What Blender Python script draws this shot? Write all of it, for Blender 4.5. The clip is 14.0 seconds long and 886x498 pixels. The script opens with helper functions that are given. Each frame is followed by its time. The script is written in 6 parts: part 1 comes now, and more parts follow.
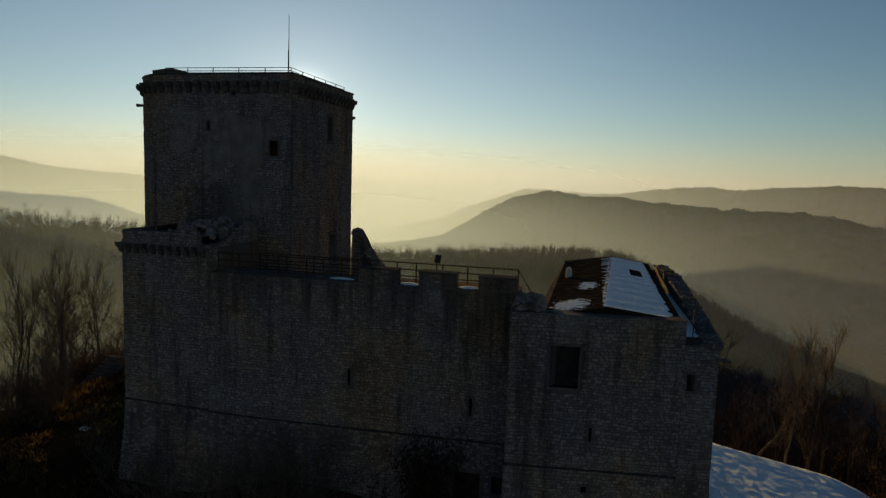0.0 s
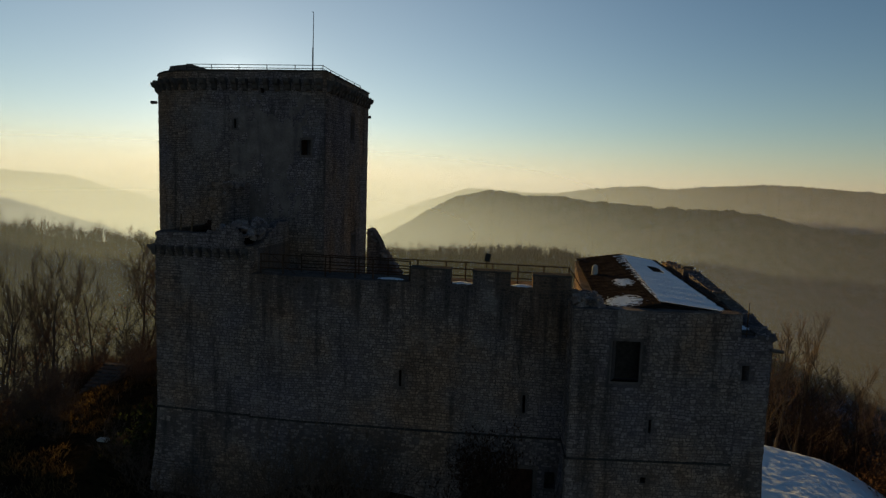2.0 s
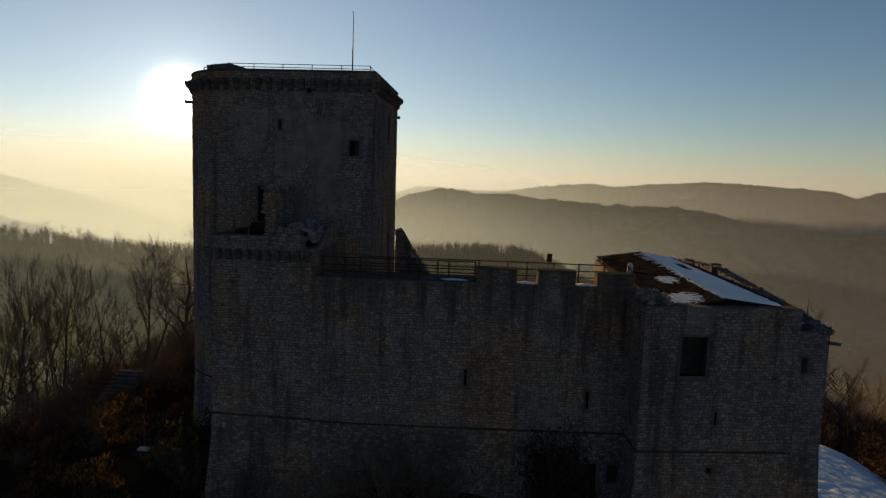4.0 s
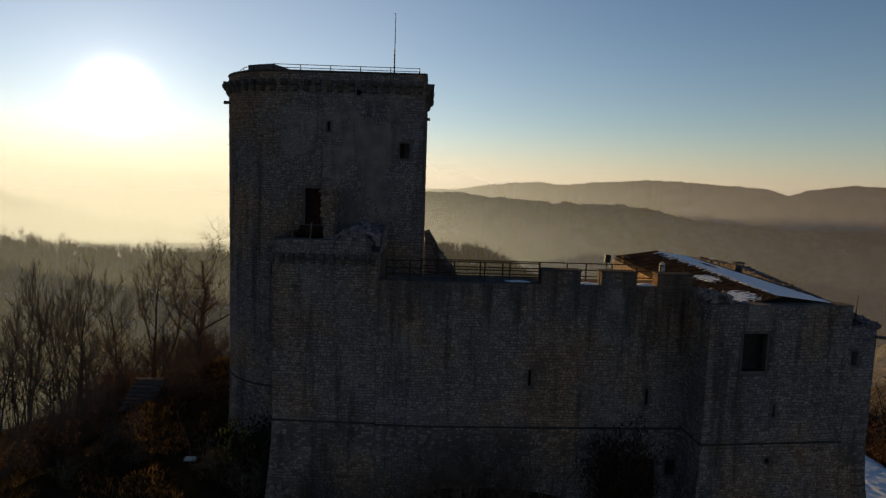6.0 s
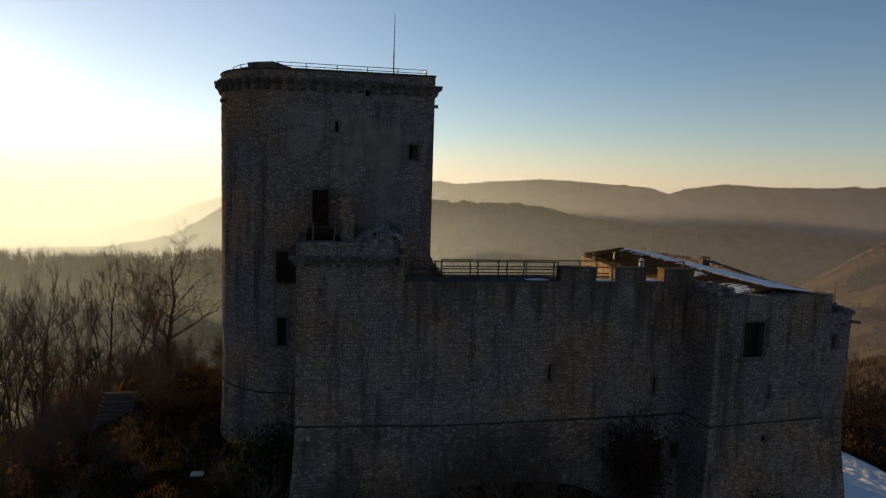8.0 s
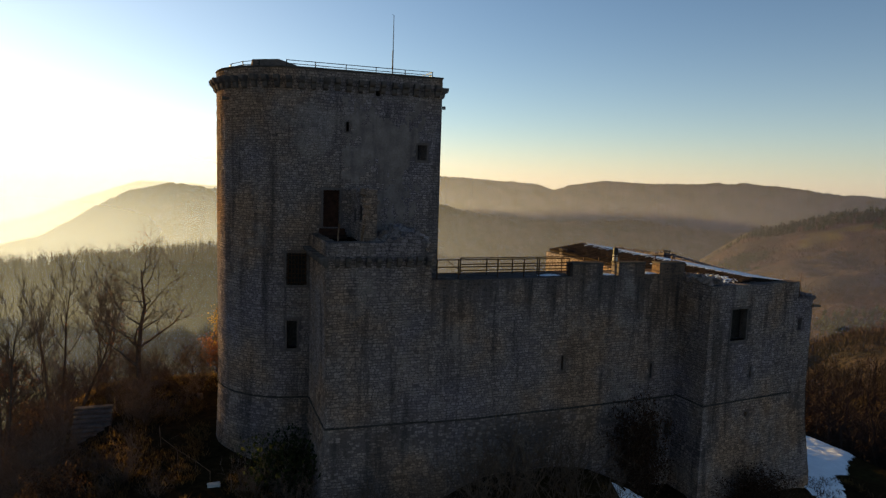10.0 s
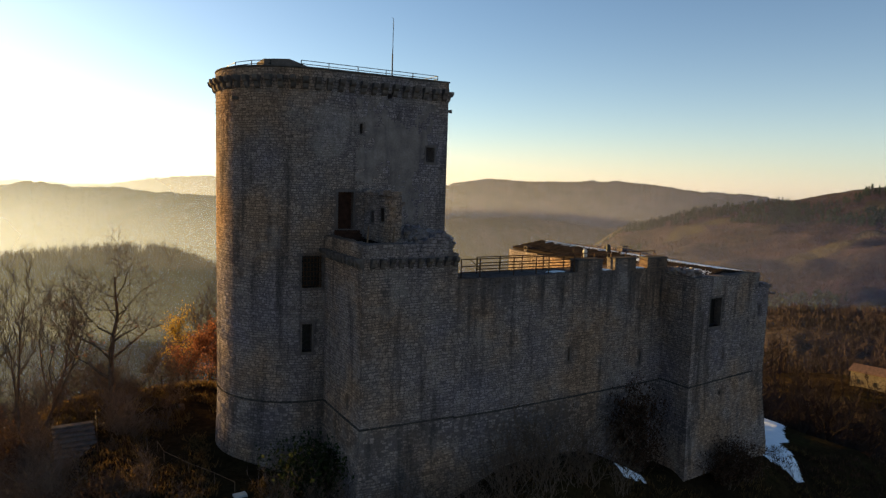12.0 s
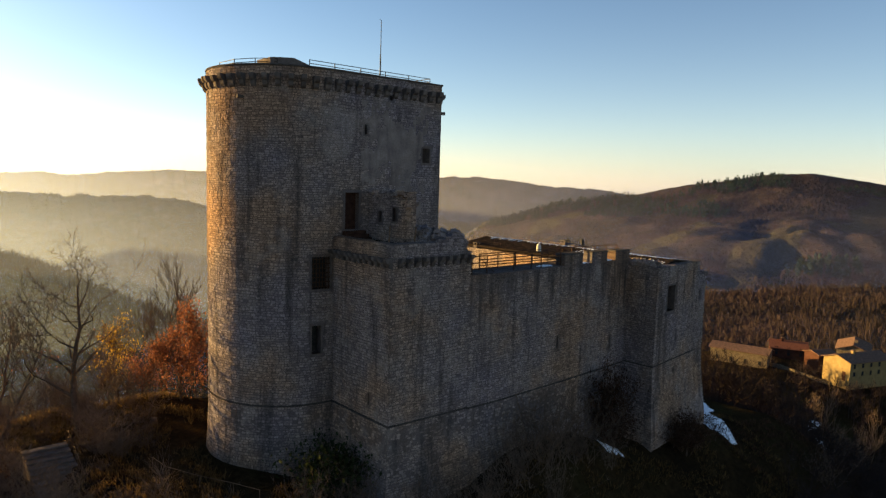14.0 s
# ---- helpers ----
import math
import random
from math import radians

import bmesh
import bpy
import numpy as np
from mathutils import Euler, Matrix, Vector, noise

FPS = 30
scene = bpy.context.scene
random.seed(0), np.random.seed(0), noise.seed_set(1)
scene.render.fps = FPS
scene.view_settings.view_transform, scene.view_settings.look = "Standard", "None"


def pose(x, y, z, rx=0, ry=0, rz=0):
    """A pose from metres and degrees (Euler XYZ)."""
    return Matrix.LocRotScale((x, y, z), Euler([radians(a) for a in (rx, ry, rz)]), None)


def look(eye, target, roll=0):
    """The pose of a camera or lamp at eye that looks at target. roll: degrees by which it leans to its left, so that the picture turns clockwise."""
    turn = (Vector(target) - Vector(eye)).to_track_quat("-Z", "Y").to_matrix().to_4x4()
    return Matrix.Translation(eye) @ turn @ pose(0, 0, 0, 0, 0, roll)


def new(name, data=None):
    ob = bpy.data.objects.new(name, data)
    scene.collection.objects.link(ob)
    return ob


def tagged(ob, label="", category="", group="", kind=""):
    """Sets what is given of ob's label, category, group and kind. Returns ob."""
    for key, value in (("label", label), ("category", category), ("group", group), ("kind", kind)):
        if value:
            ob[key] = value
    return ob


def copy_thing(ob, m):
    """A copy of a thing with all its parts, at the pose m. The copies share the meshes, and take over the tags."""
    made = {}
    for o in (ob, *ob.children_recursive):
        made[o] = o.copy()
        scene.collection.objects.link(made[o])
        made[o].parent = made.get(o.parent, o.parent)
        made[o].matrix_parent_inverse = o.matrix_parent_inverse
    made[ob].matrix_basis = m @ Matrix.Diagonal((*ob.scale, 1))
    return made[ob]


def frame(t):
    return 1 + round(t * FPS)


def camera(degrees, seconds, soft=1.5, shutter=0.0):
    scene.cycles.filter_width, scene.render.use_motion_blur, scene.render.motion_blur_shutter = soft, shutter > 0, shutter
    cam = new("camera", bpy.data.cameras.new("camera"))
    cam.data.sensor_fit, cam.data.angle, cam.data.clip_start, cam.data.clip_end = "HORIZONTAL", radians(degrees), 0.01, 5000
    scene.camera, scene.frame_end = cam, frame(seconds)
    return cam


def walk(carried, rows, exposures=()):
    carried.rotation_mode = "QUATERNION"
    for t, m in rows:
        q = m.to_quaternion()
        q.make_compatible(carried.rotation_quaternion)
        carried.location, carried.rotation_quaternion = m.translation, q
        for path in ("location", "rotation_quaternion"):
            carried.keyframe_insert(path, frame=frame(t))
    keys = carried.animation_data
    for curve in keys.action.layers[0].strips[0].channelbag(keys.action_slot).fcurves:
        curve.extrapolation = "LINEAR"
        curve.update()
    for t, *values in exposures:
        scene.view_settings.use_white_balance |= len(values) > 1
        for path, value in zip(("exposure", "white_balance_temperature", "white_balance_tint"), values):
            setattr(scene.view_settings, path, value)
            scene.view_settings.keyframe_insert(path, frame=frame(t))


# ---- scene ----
cam = camera(68.0, 14.0, soft=1.35)
METRES, EYE, TILT, LEAN, TURN = 50.0, 20.0, 0.0, 0.0, 13.0
ROWS = [
    (0.0, 0.0, 0.0, 0.0, 0.22, -6.43, -1.93),
    (0.5, -0.0294, -0.0007, -0.001, -1.71, -6.35, -1.97),
    (1.0, -0.0582, -0.0003, -0.0024, -3.53, -6.29, -1.91),
    (1.5, -0.0886, 0.0003, -0.0031, -4.24, -6.3, -1.91),
    (2.0, -0.1194, 0.0014, -0.004, -4.93, -6.3, -1.9),
    (2.5, -0.1501, 0.003, -0.0043, -6.12, -6.28, -1.88),
    (5.0, -0.3074, 0.0199, -0.0041, -10.89, -6.36, -1.78),
    (5.5, -0.339, 0.0257, -0.0036, -11.84, -6.37, -1.78),
    (6.0, -0.3716, 0.0321, -0.0029, -13.85, -6.34, -1.78),
    (6.5, -0.4043, 0.0397, -0.0025, -16.11, -6.29, -1.76),
    (7.0, -0.438, 0.0479, -0.0021, -18.28, -6.27, -1.76),
    (7.5, -0.4722, 0.0573, -0.0028, -20.49, -6.21, -1.78),
    (8.0, -0.507, 0.0679, -0.0046, -22.75, -6.14, -1.79),
    (10.5, -0.6809, 0.1374, -0.0047, -34.67, -6.13, -1.76),
    (11.0, -0.7154, 0.1559, -0.0042, -37.16, -6.1, -1.74),
    (11.5, -0.75, 0.1765, -0.0039, -39.59, -6.09, -1.75),
    (12.0, -0.785, 0.199, -0.0048, -42.16, -6.02, -1.76),
    (12.5, -0.8199, 0.224, -0.0047, -45.19, -6.06, -1.77),
    (13.0, -0.855, 0.2513, -0.0052, -48.26, -6.06, -1.77),
    (13.5, -0.8892, 0.2807, -0.005, -51.31, -6.05, -1.74),
    (14.0, -0.9221, 0.3114, -0.0046, -54.09, -6.01, -1.68),
]
walk(cam, [(t, pose(0, 0, EYE, TILT, LEAN, TURN) @ pose(METRES * x, METRES * y, METRES * z, 90 + pitch, roll, yaw)) for t, x, y, z, yaw, pitch, roll in ROWS], exposures=[(0.0, 0.3, 6350, 7), (2.7, 0.5, 6350, 11), (5.0, 0.6, 6350, 17), (8.0, 1.05, 6450, 19), (10.5, 1.6, 6550, 17), (14.0, 2.1, 6650, 17)])
SUN_DIR = Vector((-0.4244, 0.9006, 0.0935)).normalized()

# ---- world, sun, exposure ----
world = bpy.data.worlds.new("evening_sky")
scene.world = world
world.use_nodes = True
wt = world.node_tree
wt.nodes.clear()


def wnode(kind, **inputs):
    n = wt.nodes.new(kind)
    for k, v in inputs.items():
        n.inputs[k].default_value = v
    return n


w_out = wnode("ShaderNodeOutputWorld")
w_bg = wnode("ShaderNodeBackground", Strength=0.056)
w_sky = wnode("ShaderNodeTexSky")
w_sky.sky_type = "NISHITA"
w_sky.sun_disc = False
w_sky.sun_elevation = math.asin(SUN_DIR.z)
w_sky.sun_rotation = math.atan2(SUN_DIR.x, SUN_DIR.y)
w_sky.altitude = 500.0
w_sky.air_density = 1.0
w_sky.dust_density = 0.06
w_sky.ozone_density = 2.8
# aureole of the low sun in the haze: four lobes round the sun's direction
w_co = wnode("ShaderNodeTexCoord")
w_nrm = wnode("ShaderNodeVectorMath")
w_nrm.operation = "NORMALIZE"
w_dot = wnode("ShaderNodeVectorMath")
w_dot.operation = "DOT_PRODUCT"
w_dot.inputs[1].default_value = SUN_DIR
wt.links.new(w_co.outputs["Generated"], w_nrm.inputs[0])
wt.links.new(w_nrm.outputs[0], w_dot.inputs[0])
w_max = wnode("ShaderNodeMath")
w_max.operation = "MAXIMUM"
w_max.inputs[1].default_value = 0.0
wt.links.new(w_dot.outputs["Value"], w_max.inputs[0])
last = w_sky.outputs[0]
for power, gain, tint in ((2600.0, 55.0, (1.0, 0.96, 0.84, 1)), (230.0, 2.2, (1.0, 0.97, 0.86, 1)), (9.0, 1.7, (1.0, 0.98, 0.86, 1)), (3.5, 0.6, (0.84, 1.0, 0.98, 1))):
    p = wnode("ShaderNodeMath")
    p.operation = "POWER"
    p.inputs[1].default_value = power
    wt.links.new(w_max.outputs[0], p.inputs[0])
    g = wnode("ShaderNodeVectorMath")
    g.operation = "SCALE"
    g.inputs[0].default_value = tint[:3]
    m = wnode("ShaderNodeMath")
    m.operation = "MULTIPLY"
    m.inputs[1].default_value = gain
    wt.links.new(p.outputs[0], m.inputs[0])
    wt.links.new(m.outputs[0], g.inputs["Scale"])
    a = wnode("ShaderNodeVectorMath")
    a.operation = "ADD"
    wt.links.new(last, a.inputs[0])
    wt.links.new(g.outputs[0], a.inputs[1])
    last = a.outputs[0]
# pale haze low over the horizon
w_sep = wnode("ShaderNodeSeparateXYZ")
wt.links.new(w_nrm.outputs[0], w_sep.inputs[0])
w_abs = wnode("ShaderNodeMath")
w_abs.operation = "ABSOLUTE"
wt.links.new(w_sep.outputs[2], w_abs.inputs[0])
w_mul = wnode("ShaderNodeMath")
w_mul.operation = "MULTIPLY"
w_mul.inputs[1].default_value = -7.5
wt.links.new(w_abs.outputs[0], w_mul.inputs[0])
w_exp = wnode("ShaderNodeMath")
w_exp.operation = "EXPONENT"
wt.links.new(w_mul.outputs[0], w_exp.inputs[0])
w_haze = wnode("ShaderNodeVectorMath")
w_haze.operation = "SCALE"
w_haze.inputs[0].default_value = (1.85, 1.95, 2.0)
# the haze glows towards the sun
w_pow = wnode("ShaderNodeMath")
w_pow.operation = "POWER"
w_pow.inputs[1].default_value = 7.0
wt.links.new(w_max.outputs[0], w_pow.inputs[0])
w_gain = wnode("ShaderNodeMath")
w_gain.operation = "MULTIPLY_ADD"
w_gain.inputs[1].default_value = 1.9
w_gain.inputs[2].default_value = 0.9
wt.links.new(w_pow.outputs[0], w_gain.inputs[0])
w_glow = wnode("ShaderNodeMath")
w_glow.operation = "MULTIPLY"
wt.links.new(w_gain.outputs[0], w_glow.inputs[0])
wt.links.new(w_exp.outputs[0], w_glow.inputs[1])
wt.links.new(w_glow.outputs[0], w_haze.inputs["Scale"])
w_add = wnode("ShaderNodeVectorMath")
w_add.operation = "ADD"
wt.links.new(last, w_add.inputs[0])
wt.links.new(w_haze.outputs[0], w_add.inputs[1])
last = w_add.outputs[0]
wt.links.new(last, w_bg.inputs["Color"])
wt.links.new(w_bg.outputs[0], w_out.inputs[0])

sun_data = bpy.data.lights.new("sun", "SUN")
sun_data.energy = 5.0
sun_data.angle = radians(0.6)
sun_data.color = (1.0, 0.68, 0.22)
sun = new("sun", sun_data)
sun.matrix_world = look((0, 0, 60), Vector((0, 0, 60)) - SUN_DIR)


# ---- materials ----
def material(name, rough=0.9, metal=0.0):
    m = bpy.data.materials.new(name)
    m.use_nodes = True
    nt = m.node_tree
    b = nt.nodes["Principled BSDF"]
    b.inputs["Roughness"].default_value = rough
    b.inputs["Metallic"].default_value = metal
    b.inputs["Specular IOR Level"].default_value = 0.03 if metal else 0.0
    return m, nt, b


def ramp(nt, stops):
    r = nt.nodes.new("ShaderNodeValToRGB")
    el = r.color_ramp.elements
    while len(el) > 2:
        el.remove(el[-1])
    for i, (p, c) in enumerate(stops):
        e = el[i] if i < 2 else el.new(p)
        e.position = p
        e.color = (*c, 1)
    return r


def noise_node(nt, scale, detail=4.0, rough=0.55, vec=None):
    n = nt.nodes.new("ShaderNodeTexNoise")
    n.inputs["Scale"].default_value = scale
    n.inputs["Detail"].default_value = detail
    n.inputs["Roughness"].default_value = rough
    if vec is not None:
        nt.links.new(vec, n.inputs["Vector"])
    return n


def mix(nt, fac, a, b, blend="MIX"):
    m = nt.nodes.new("ShaderNodeMix")
    m.data_type = "RGBA"
    m.blend_type = blend
    for sock, v in ((m.inputs[0], fac), (m.inputs[6], a), (m.inputs[7], b)):
        if isinstance(v, (int, float)):
            sock.default_value = v
        elif isinstance(v, tuple):
            sock.default_value = (*v, 1)
        else:
            nt.links.new(v, sock)
    return m.outputs[2]


def bump(nt, b, height, strength=0.5, dist=0.03):
    n = nt.nodes.new("ShaderNodeBump")
    n.inputs["Strength"].default_value = strength
    n.inputs["Distance"].default_value = dist
    nt.links.new(height, n.inputs["Height"])
    nt.links.new(n.outputs[0], b.inputs["Normal"])


def mottled(name, dark, light, scale=3.0, fine=25.0, rough=0.9, island=0.0, obj_random=0.0, stain=None, bump_dist=0.02, metal=0.0):
    """A surface with large and fine variation, worn and stained at its own scale."""
    m, nt, b = material(name, rough, metal)
    co = nt.nodes.new("ShaderNodeTexCoord").outputs["Object"]
    geo = nt.nodes.new("ShaderNodeNewGeometry")
    big = noise_node(nt, scale, 5, 0.6, geo.outputs["Position"])
    small = noise_node(nt, fine, 6, 0.65, geo.outputs["Position"])
    c = ramp(nt, ((0.3, dark), (0.72, light)))
    nt.links.new(big.outputs["Fac"], c.inputs[0])
    col = mix(nt, 0.45, c.outputs[0], small.outputs["Fac"], "OVERLAY")
    if island:
        r = ramp(nt, ((0.0, (1 - island,) * 3), (1.0, (1 + island * 0.7, 1 + island * 0.6, 1 + island * 0.45))))
        nt.links.new(geo.outputs["Random Per Island"], r.inputs[0])
        col = mix(nt, 1.0, col, r.outputs[0], "MULTIPLY")
    if obj_random:
        info = nt.nodes.new("ShaderNodeObjectInfo")
        r = ramp(nt, ((0.0, (1 - obj_random,) * 3), (1.0, (1 + obj_random * 0.7, 1 + obj_random * 0.6, 1 + obj_random * 0.45))))
        nt.links.new(info.outputs["Random"], r.inputs[0])
        col = mix(nt, 1.0, col, r.outputs[0], "MULTIPLY")
    if stain:
        s_col, s_scale, lo, hi, amount = stain
        mp = nt.nodes.new("ShaderNodeMapping")
        mp.inputs["Scale"].default_value = (s_scale, s_scale, s_scale * 0.11)
        nt.links.new(geo.outputs["Position"], mp.inputs[0])
        sn = noise_node(nt, 1.0, 6, 0.6, mp.outputs[0])
        sr = ramp(nt, ((lo, (0, 0, 0)), (hi, (amount,) * 3)))
        nt.links.new(sn.outputs["Fac"], sr.inputs[0])
        col = mix(nt, sr.outputs[0], col, s_col)
    nt.links.new(col, b.inputs["Base Color"])
    bump(nt, b, small.outputs["Fac"], 0.7, bump_dist)
    return m


def rubble_material(name, dark, light, per_object=False, vary=0.58, fine=16.0, runs=None):
    """Weathered masonry: stone-to-stone colour, ochre and grey-mauve zones, dark runs of water, pits and grain."""
    m, nt, b = material(name, 0.93)
    geo = nt.nodes.new("ShaderNodeNewGeometry")
    pos = geo.outputs["Position"]
    if per_object:
        rand = nt.nodes.new("ShaderNodeObjectInfo").outputs["Random"]
    else:
        rand = geo.outputs["Random Per Island"]
    c = ramp(nt, ((0.0, dark), (0.5, tuple((p + q) / 2 for p, q in zip(dark, light))), (1.0, light)))
    nt.links.new(rand, c.inputs[0])
    base = mix(nt, vary, tuple(0.45 * p + 0.55 * q for p, q in zip(dark, light)), c.outputs[0])
    # zones of warm ochre stone and of cool grey stone
    zone = noise_node(nt, 0.16, 4, 0.6, pos)
    zr = ramp(nt, ((0.36, (0.86, 0.90, 1.06)), (0.50, (1.0, 0.98, 0.97)), (0.62, (1.22, 1.0, 0.78))))
    nt.links.new(zone.outputs["Fac"], zr.inputs[0])
    base = mix(nt, 1.0, base, zr.outputs[0], "MULTIPLY")
    # patches of old lime wash
    lime = noise_node(nt, 0.42, 7, 0.66, pos)
    lr = ramp(nt, ((0.55, (0, 0, 0)), (0.68, (0.42,) * 3)))
    nt.links.new(lime.outputs["Fac"], lr.inputs[0])
    base = mix(nt, lr.outputs[0], base, (0.33, 0.285, 0.265))
    # runs of water and lichen, long in height
    for scale, squash, lo, hi, amount, tint in ((1.5, 0.09, 0.52, 0.66, 0.62, (0.038, 0.034, 0.034)), (0.5, 0.35, 0.54, 0.70, 0.5, (0.055, 0.045, 0.042))):
        mp = nt.nodes.new("ShaderNodeMapping")
        mp.inputs["Scale"].default_value = (scale, scale, scale * squash)
        nt.links.new(pos, mp.inputs[0])
        sn = noise_node(nt, 1.0, 7, 0.62, mp.outputs[0])
        sr = ramp(nt, ((lo, (0, 0, 0)), (hi, (amount,) * 3)))
        nt.links.new(sn.outputs["Fac"], sr.inputs[0])
        base = mix(nt, sr.outputs[0], base, tint)
    if runs:
        # black runs where rain comes over the wall head
        mp = nt.nodes.new("ShaderNodeMapping")
        mp.inputs["Scale"].default_value = (1.9, 1.9, 0.05)
        nt.links.new(pos, mp.inputs[0])
        sn = noise_node(nt, 1.0, 6, 0.6, mp.outputs[0])
        sep = nt.nodes.new("ShaderNodeSeparateXYZ")
        nt.links.new(pos, sep.inputs[0])
        up = nt.nodes.new("ShaderNodeMapRange")
        up.inputs["From Min"].default_value, up.inputs["From Max"].default_value = runs
        up.inputs["To Min"].default_value, up.inputs["To Max"].default_value = -0.16, 0.10
        nt.links.new(sep.outputs[2], up.inputs["Value"])
        ad = nt.nodes.new("ShaderNodeMath")
        nt.links.new(sn.outputs["Fac"], ad.inputs[0])
        nt.links.new(up.outputs[0], ad.inputs[1])
        sr = ramp(nt, ((0.48, (0, 0, 0)), (0.62, (0.72,) * 3)))
        nt.links.new(ad.outputs[0], sr.inputs[0])
        base = mix(nt, sr.outputs[0], base, (0.036, 0.033, 0.034))
    grain = noise_node(nt, fine, 7, 0.72, pos)
    gr = ramp(nt, ((0.32, (0.42, 0.41, 0.40)), (0.52, (1.0, 1.0, 1.0)), (0.70, (1.45, 1.40, 1.32))))
    nt.links.new(grain.outputs["Fac"], gr.inputs[0])
    base = mix(nt, 1.0, base, gr.outputs[0], "MULTIPLY")
    nt.links.new(base, b.inputs["Base Color"])
    bump(nt, b, grain.outputs["Fac"], 0.9, 0.035)
    return m


STONE_D, STONE_L = (0.112, 0.088, 0.080), (0.385, 0.310, 0.272)
M_STONE = rubble_material("rubble_stone", STONE_D, STONE_L)
M_STONE_PART = rubble_material("single_stone", STONE_D, STONE_L, True)
M_STONE_RUNS = rubble_material("rain_streaked_stone", STONE_D, STONE_L, runs=(10.0, 14.0))
M_MORTAR = rubble_material("lime_mortar", (0.10, 0.082, 0.074), (0.16, 0.131, 0.119), False, 0.2, 22.0)
# dark colour paints in the shadow line along the string course
M_LEDGE = mottled("shade_dark_ledge", (0.035, 0.03, 0.027), (0.08, 0.068, 0.058), 2.0, 22, 0.9)
M_DRESSED = mottled("dressed_stone", (0.085, 0.068, 0.062), (0.165, 0.135, 0.12), 2.0, 22, 0.88)
M_CORBEL = mottled("corbel_stone", (0.07, 0.058, 0.052), (0.17, 0.14, 0.122), 2.0, 22, 0.9)
M_TILE = mottled("old_roof_tile", (0.020, 0.016, 0.014), (0.046, 0.034, 0.029), 1.5, 30, 0.9, island=0.4)
M_SNOW = mottled("old_snow", (0.76, 0.79, 0.84), (0.88, 0.90, 0.93), 1.0, 9, 0.7, bump_dist=0.06)
M_IRON = mottled("rusty_iron", (0.045, 0.03, 0.022), (0.11, 0.06, 0.035), 6, 60, 0.7, metal=0.4, bump_dist=0.002)
# also backs the windows, where its dark colour stands in for unlit rooms
M_IRON_AND_WINDOW_DARK = mottled("dark_iron_and_window_dark", (0.02, 0.02, 0.02), (0.05, 0.045, 0.04), 6, 60, 0.6, metal=0.5, bump_dist=0.002)
M_WOOD = mottled("weathered_wood", (0.09, 0.055, 0.035), (0.22, 0.14, 0.09), 3, 40, 0.85, bump_dist=0.005)
M_OLDWOOD = mottled("dark_old_wood", (0.03, 0.016, 0.012), (0.075, 0.036, 0.024), 3, 40, 0.85, bump_dist=0.005)
M_SLAB = mottled("grey_coping_slab", (0.05, 0.043, 0.038), (0.11, 0.095, 0.083), 2.5, 25, 0.9)
M_BARK = mottled("bare_bark", (0.05, 0.038, 0.03), (0.13, 0.10, 0.08), 5, 30, 0.95, obj_random=0.25)
M_TWIG = mottled("bare_twigs", (0.075, 0.052, 0.040), (0.17, 0.12, 0.088), 3, 30, 0.95, obj_random=0.25)
M_WOODTWIG = mottled("dark_wood_twigs", (0.024, 0.018, 0.016), (0.056, 0.038, 0.032), 0.05, 4.0, 0.95)
M_HILLTWIG = mottled("brown_hill_twigs", (0.023, 0.019, 0.018), (0.068, 0.046, 0.041), 0.012, 0.5, 0.95)


# ---- mesh helpers ----
def finish(ob_name, verts, faces, mat, smooth=False):
    me = bpy.data.meshes.new(ob_name)
    me.from_pydata(verts, [], faces)
    me.materials.append(mat)
    if smooth:
        me.polygons.foreach_set("use_smooth", [True] * len(me.polygons))
    me.update()
    return me


def part(name, data, mat, parent, label="", at=None, smooth=False, kind=""):
    """Links a bmesh, or (verts, faces), or a ready mesh as one mesh object under a thing or part."""
    if isinstance(data, bmesh.types.BMesh):
        me = bpy.data.meshes.new(name)
        bmesh.ops.recalc_face_normals(data, faces=data.faces)
        data.to_mesh(me)
        data.free()
        me.materials.append(mat)
        if smooth:
            me.polygons.foreach_set("use_smooth", [True] * len(me.polygons))
    elif isinstance(data, tuple):
        me = finish(name, data[0], data[1], mat, smooth)
    else:
        me = data
    ob = new(name, me)
    if parent is not None:
        ob.parent = parent
    if at is not None:
        ob.matrix_basis = at
    if label:
        ob["label"] = label
    if kind:
        ob["kind"] = kind
    return ob


def thing(name, label, category, group="", kind="", at=(0, 0, 0)):
    e = new(name)
    e.empty_display_size = 0.2
    e.location = at
    return tagged(e, label, category, group, kind)


def box(bm, x0, x1, y0, y1, z0, z1, jitter=0.0, rnd=random, bev=0.0):
    made = bmesh.ops.create_cube(bm, size=1.0)["verts"]
    for v in made:
        v.co = Vector((x0 + (v.co.x + 0.5) * (x1 - x0), y0 + (v.co.y + 0.5) * (y1 - y0), z0 + (v.co.z + 0.5) * (z1 - z0)))
        if jitter:
            v.co += Vector((rnd.uniform(-jitter, jitter), rnd.uniform(-jitter, jitter), rnd.uniform(-jitter, jitter)))
    if bev:
        edges = list({e for v in made for e in v.link_edges})
        bmesh.ops.bevel(bm, geom=edges, offset=bev, segments=1, affect="EDGES")
    return made


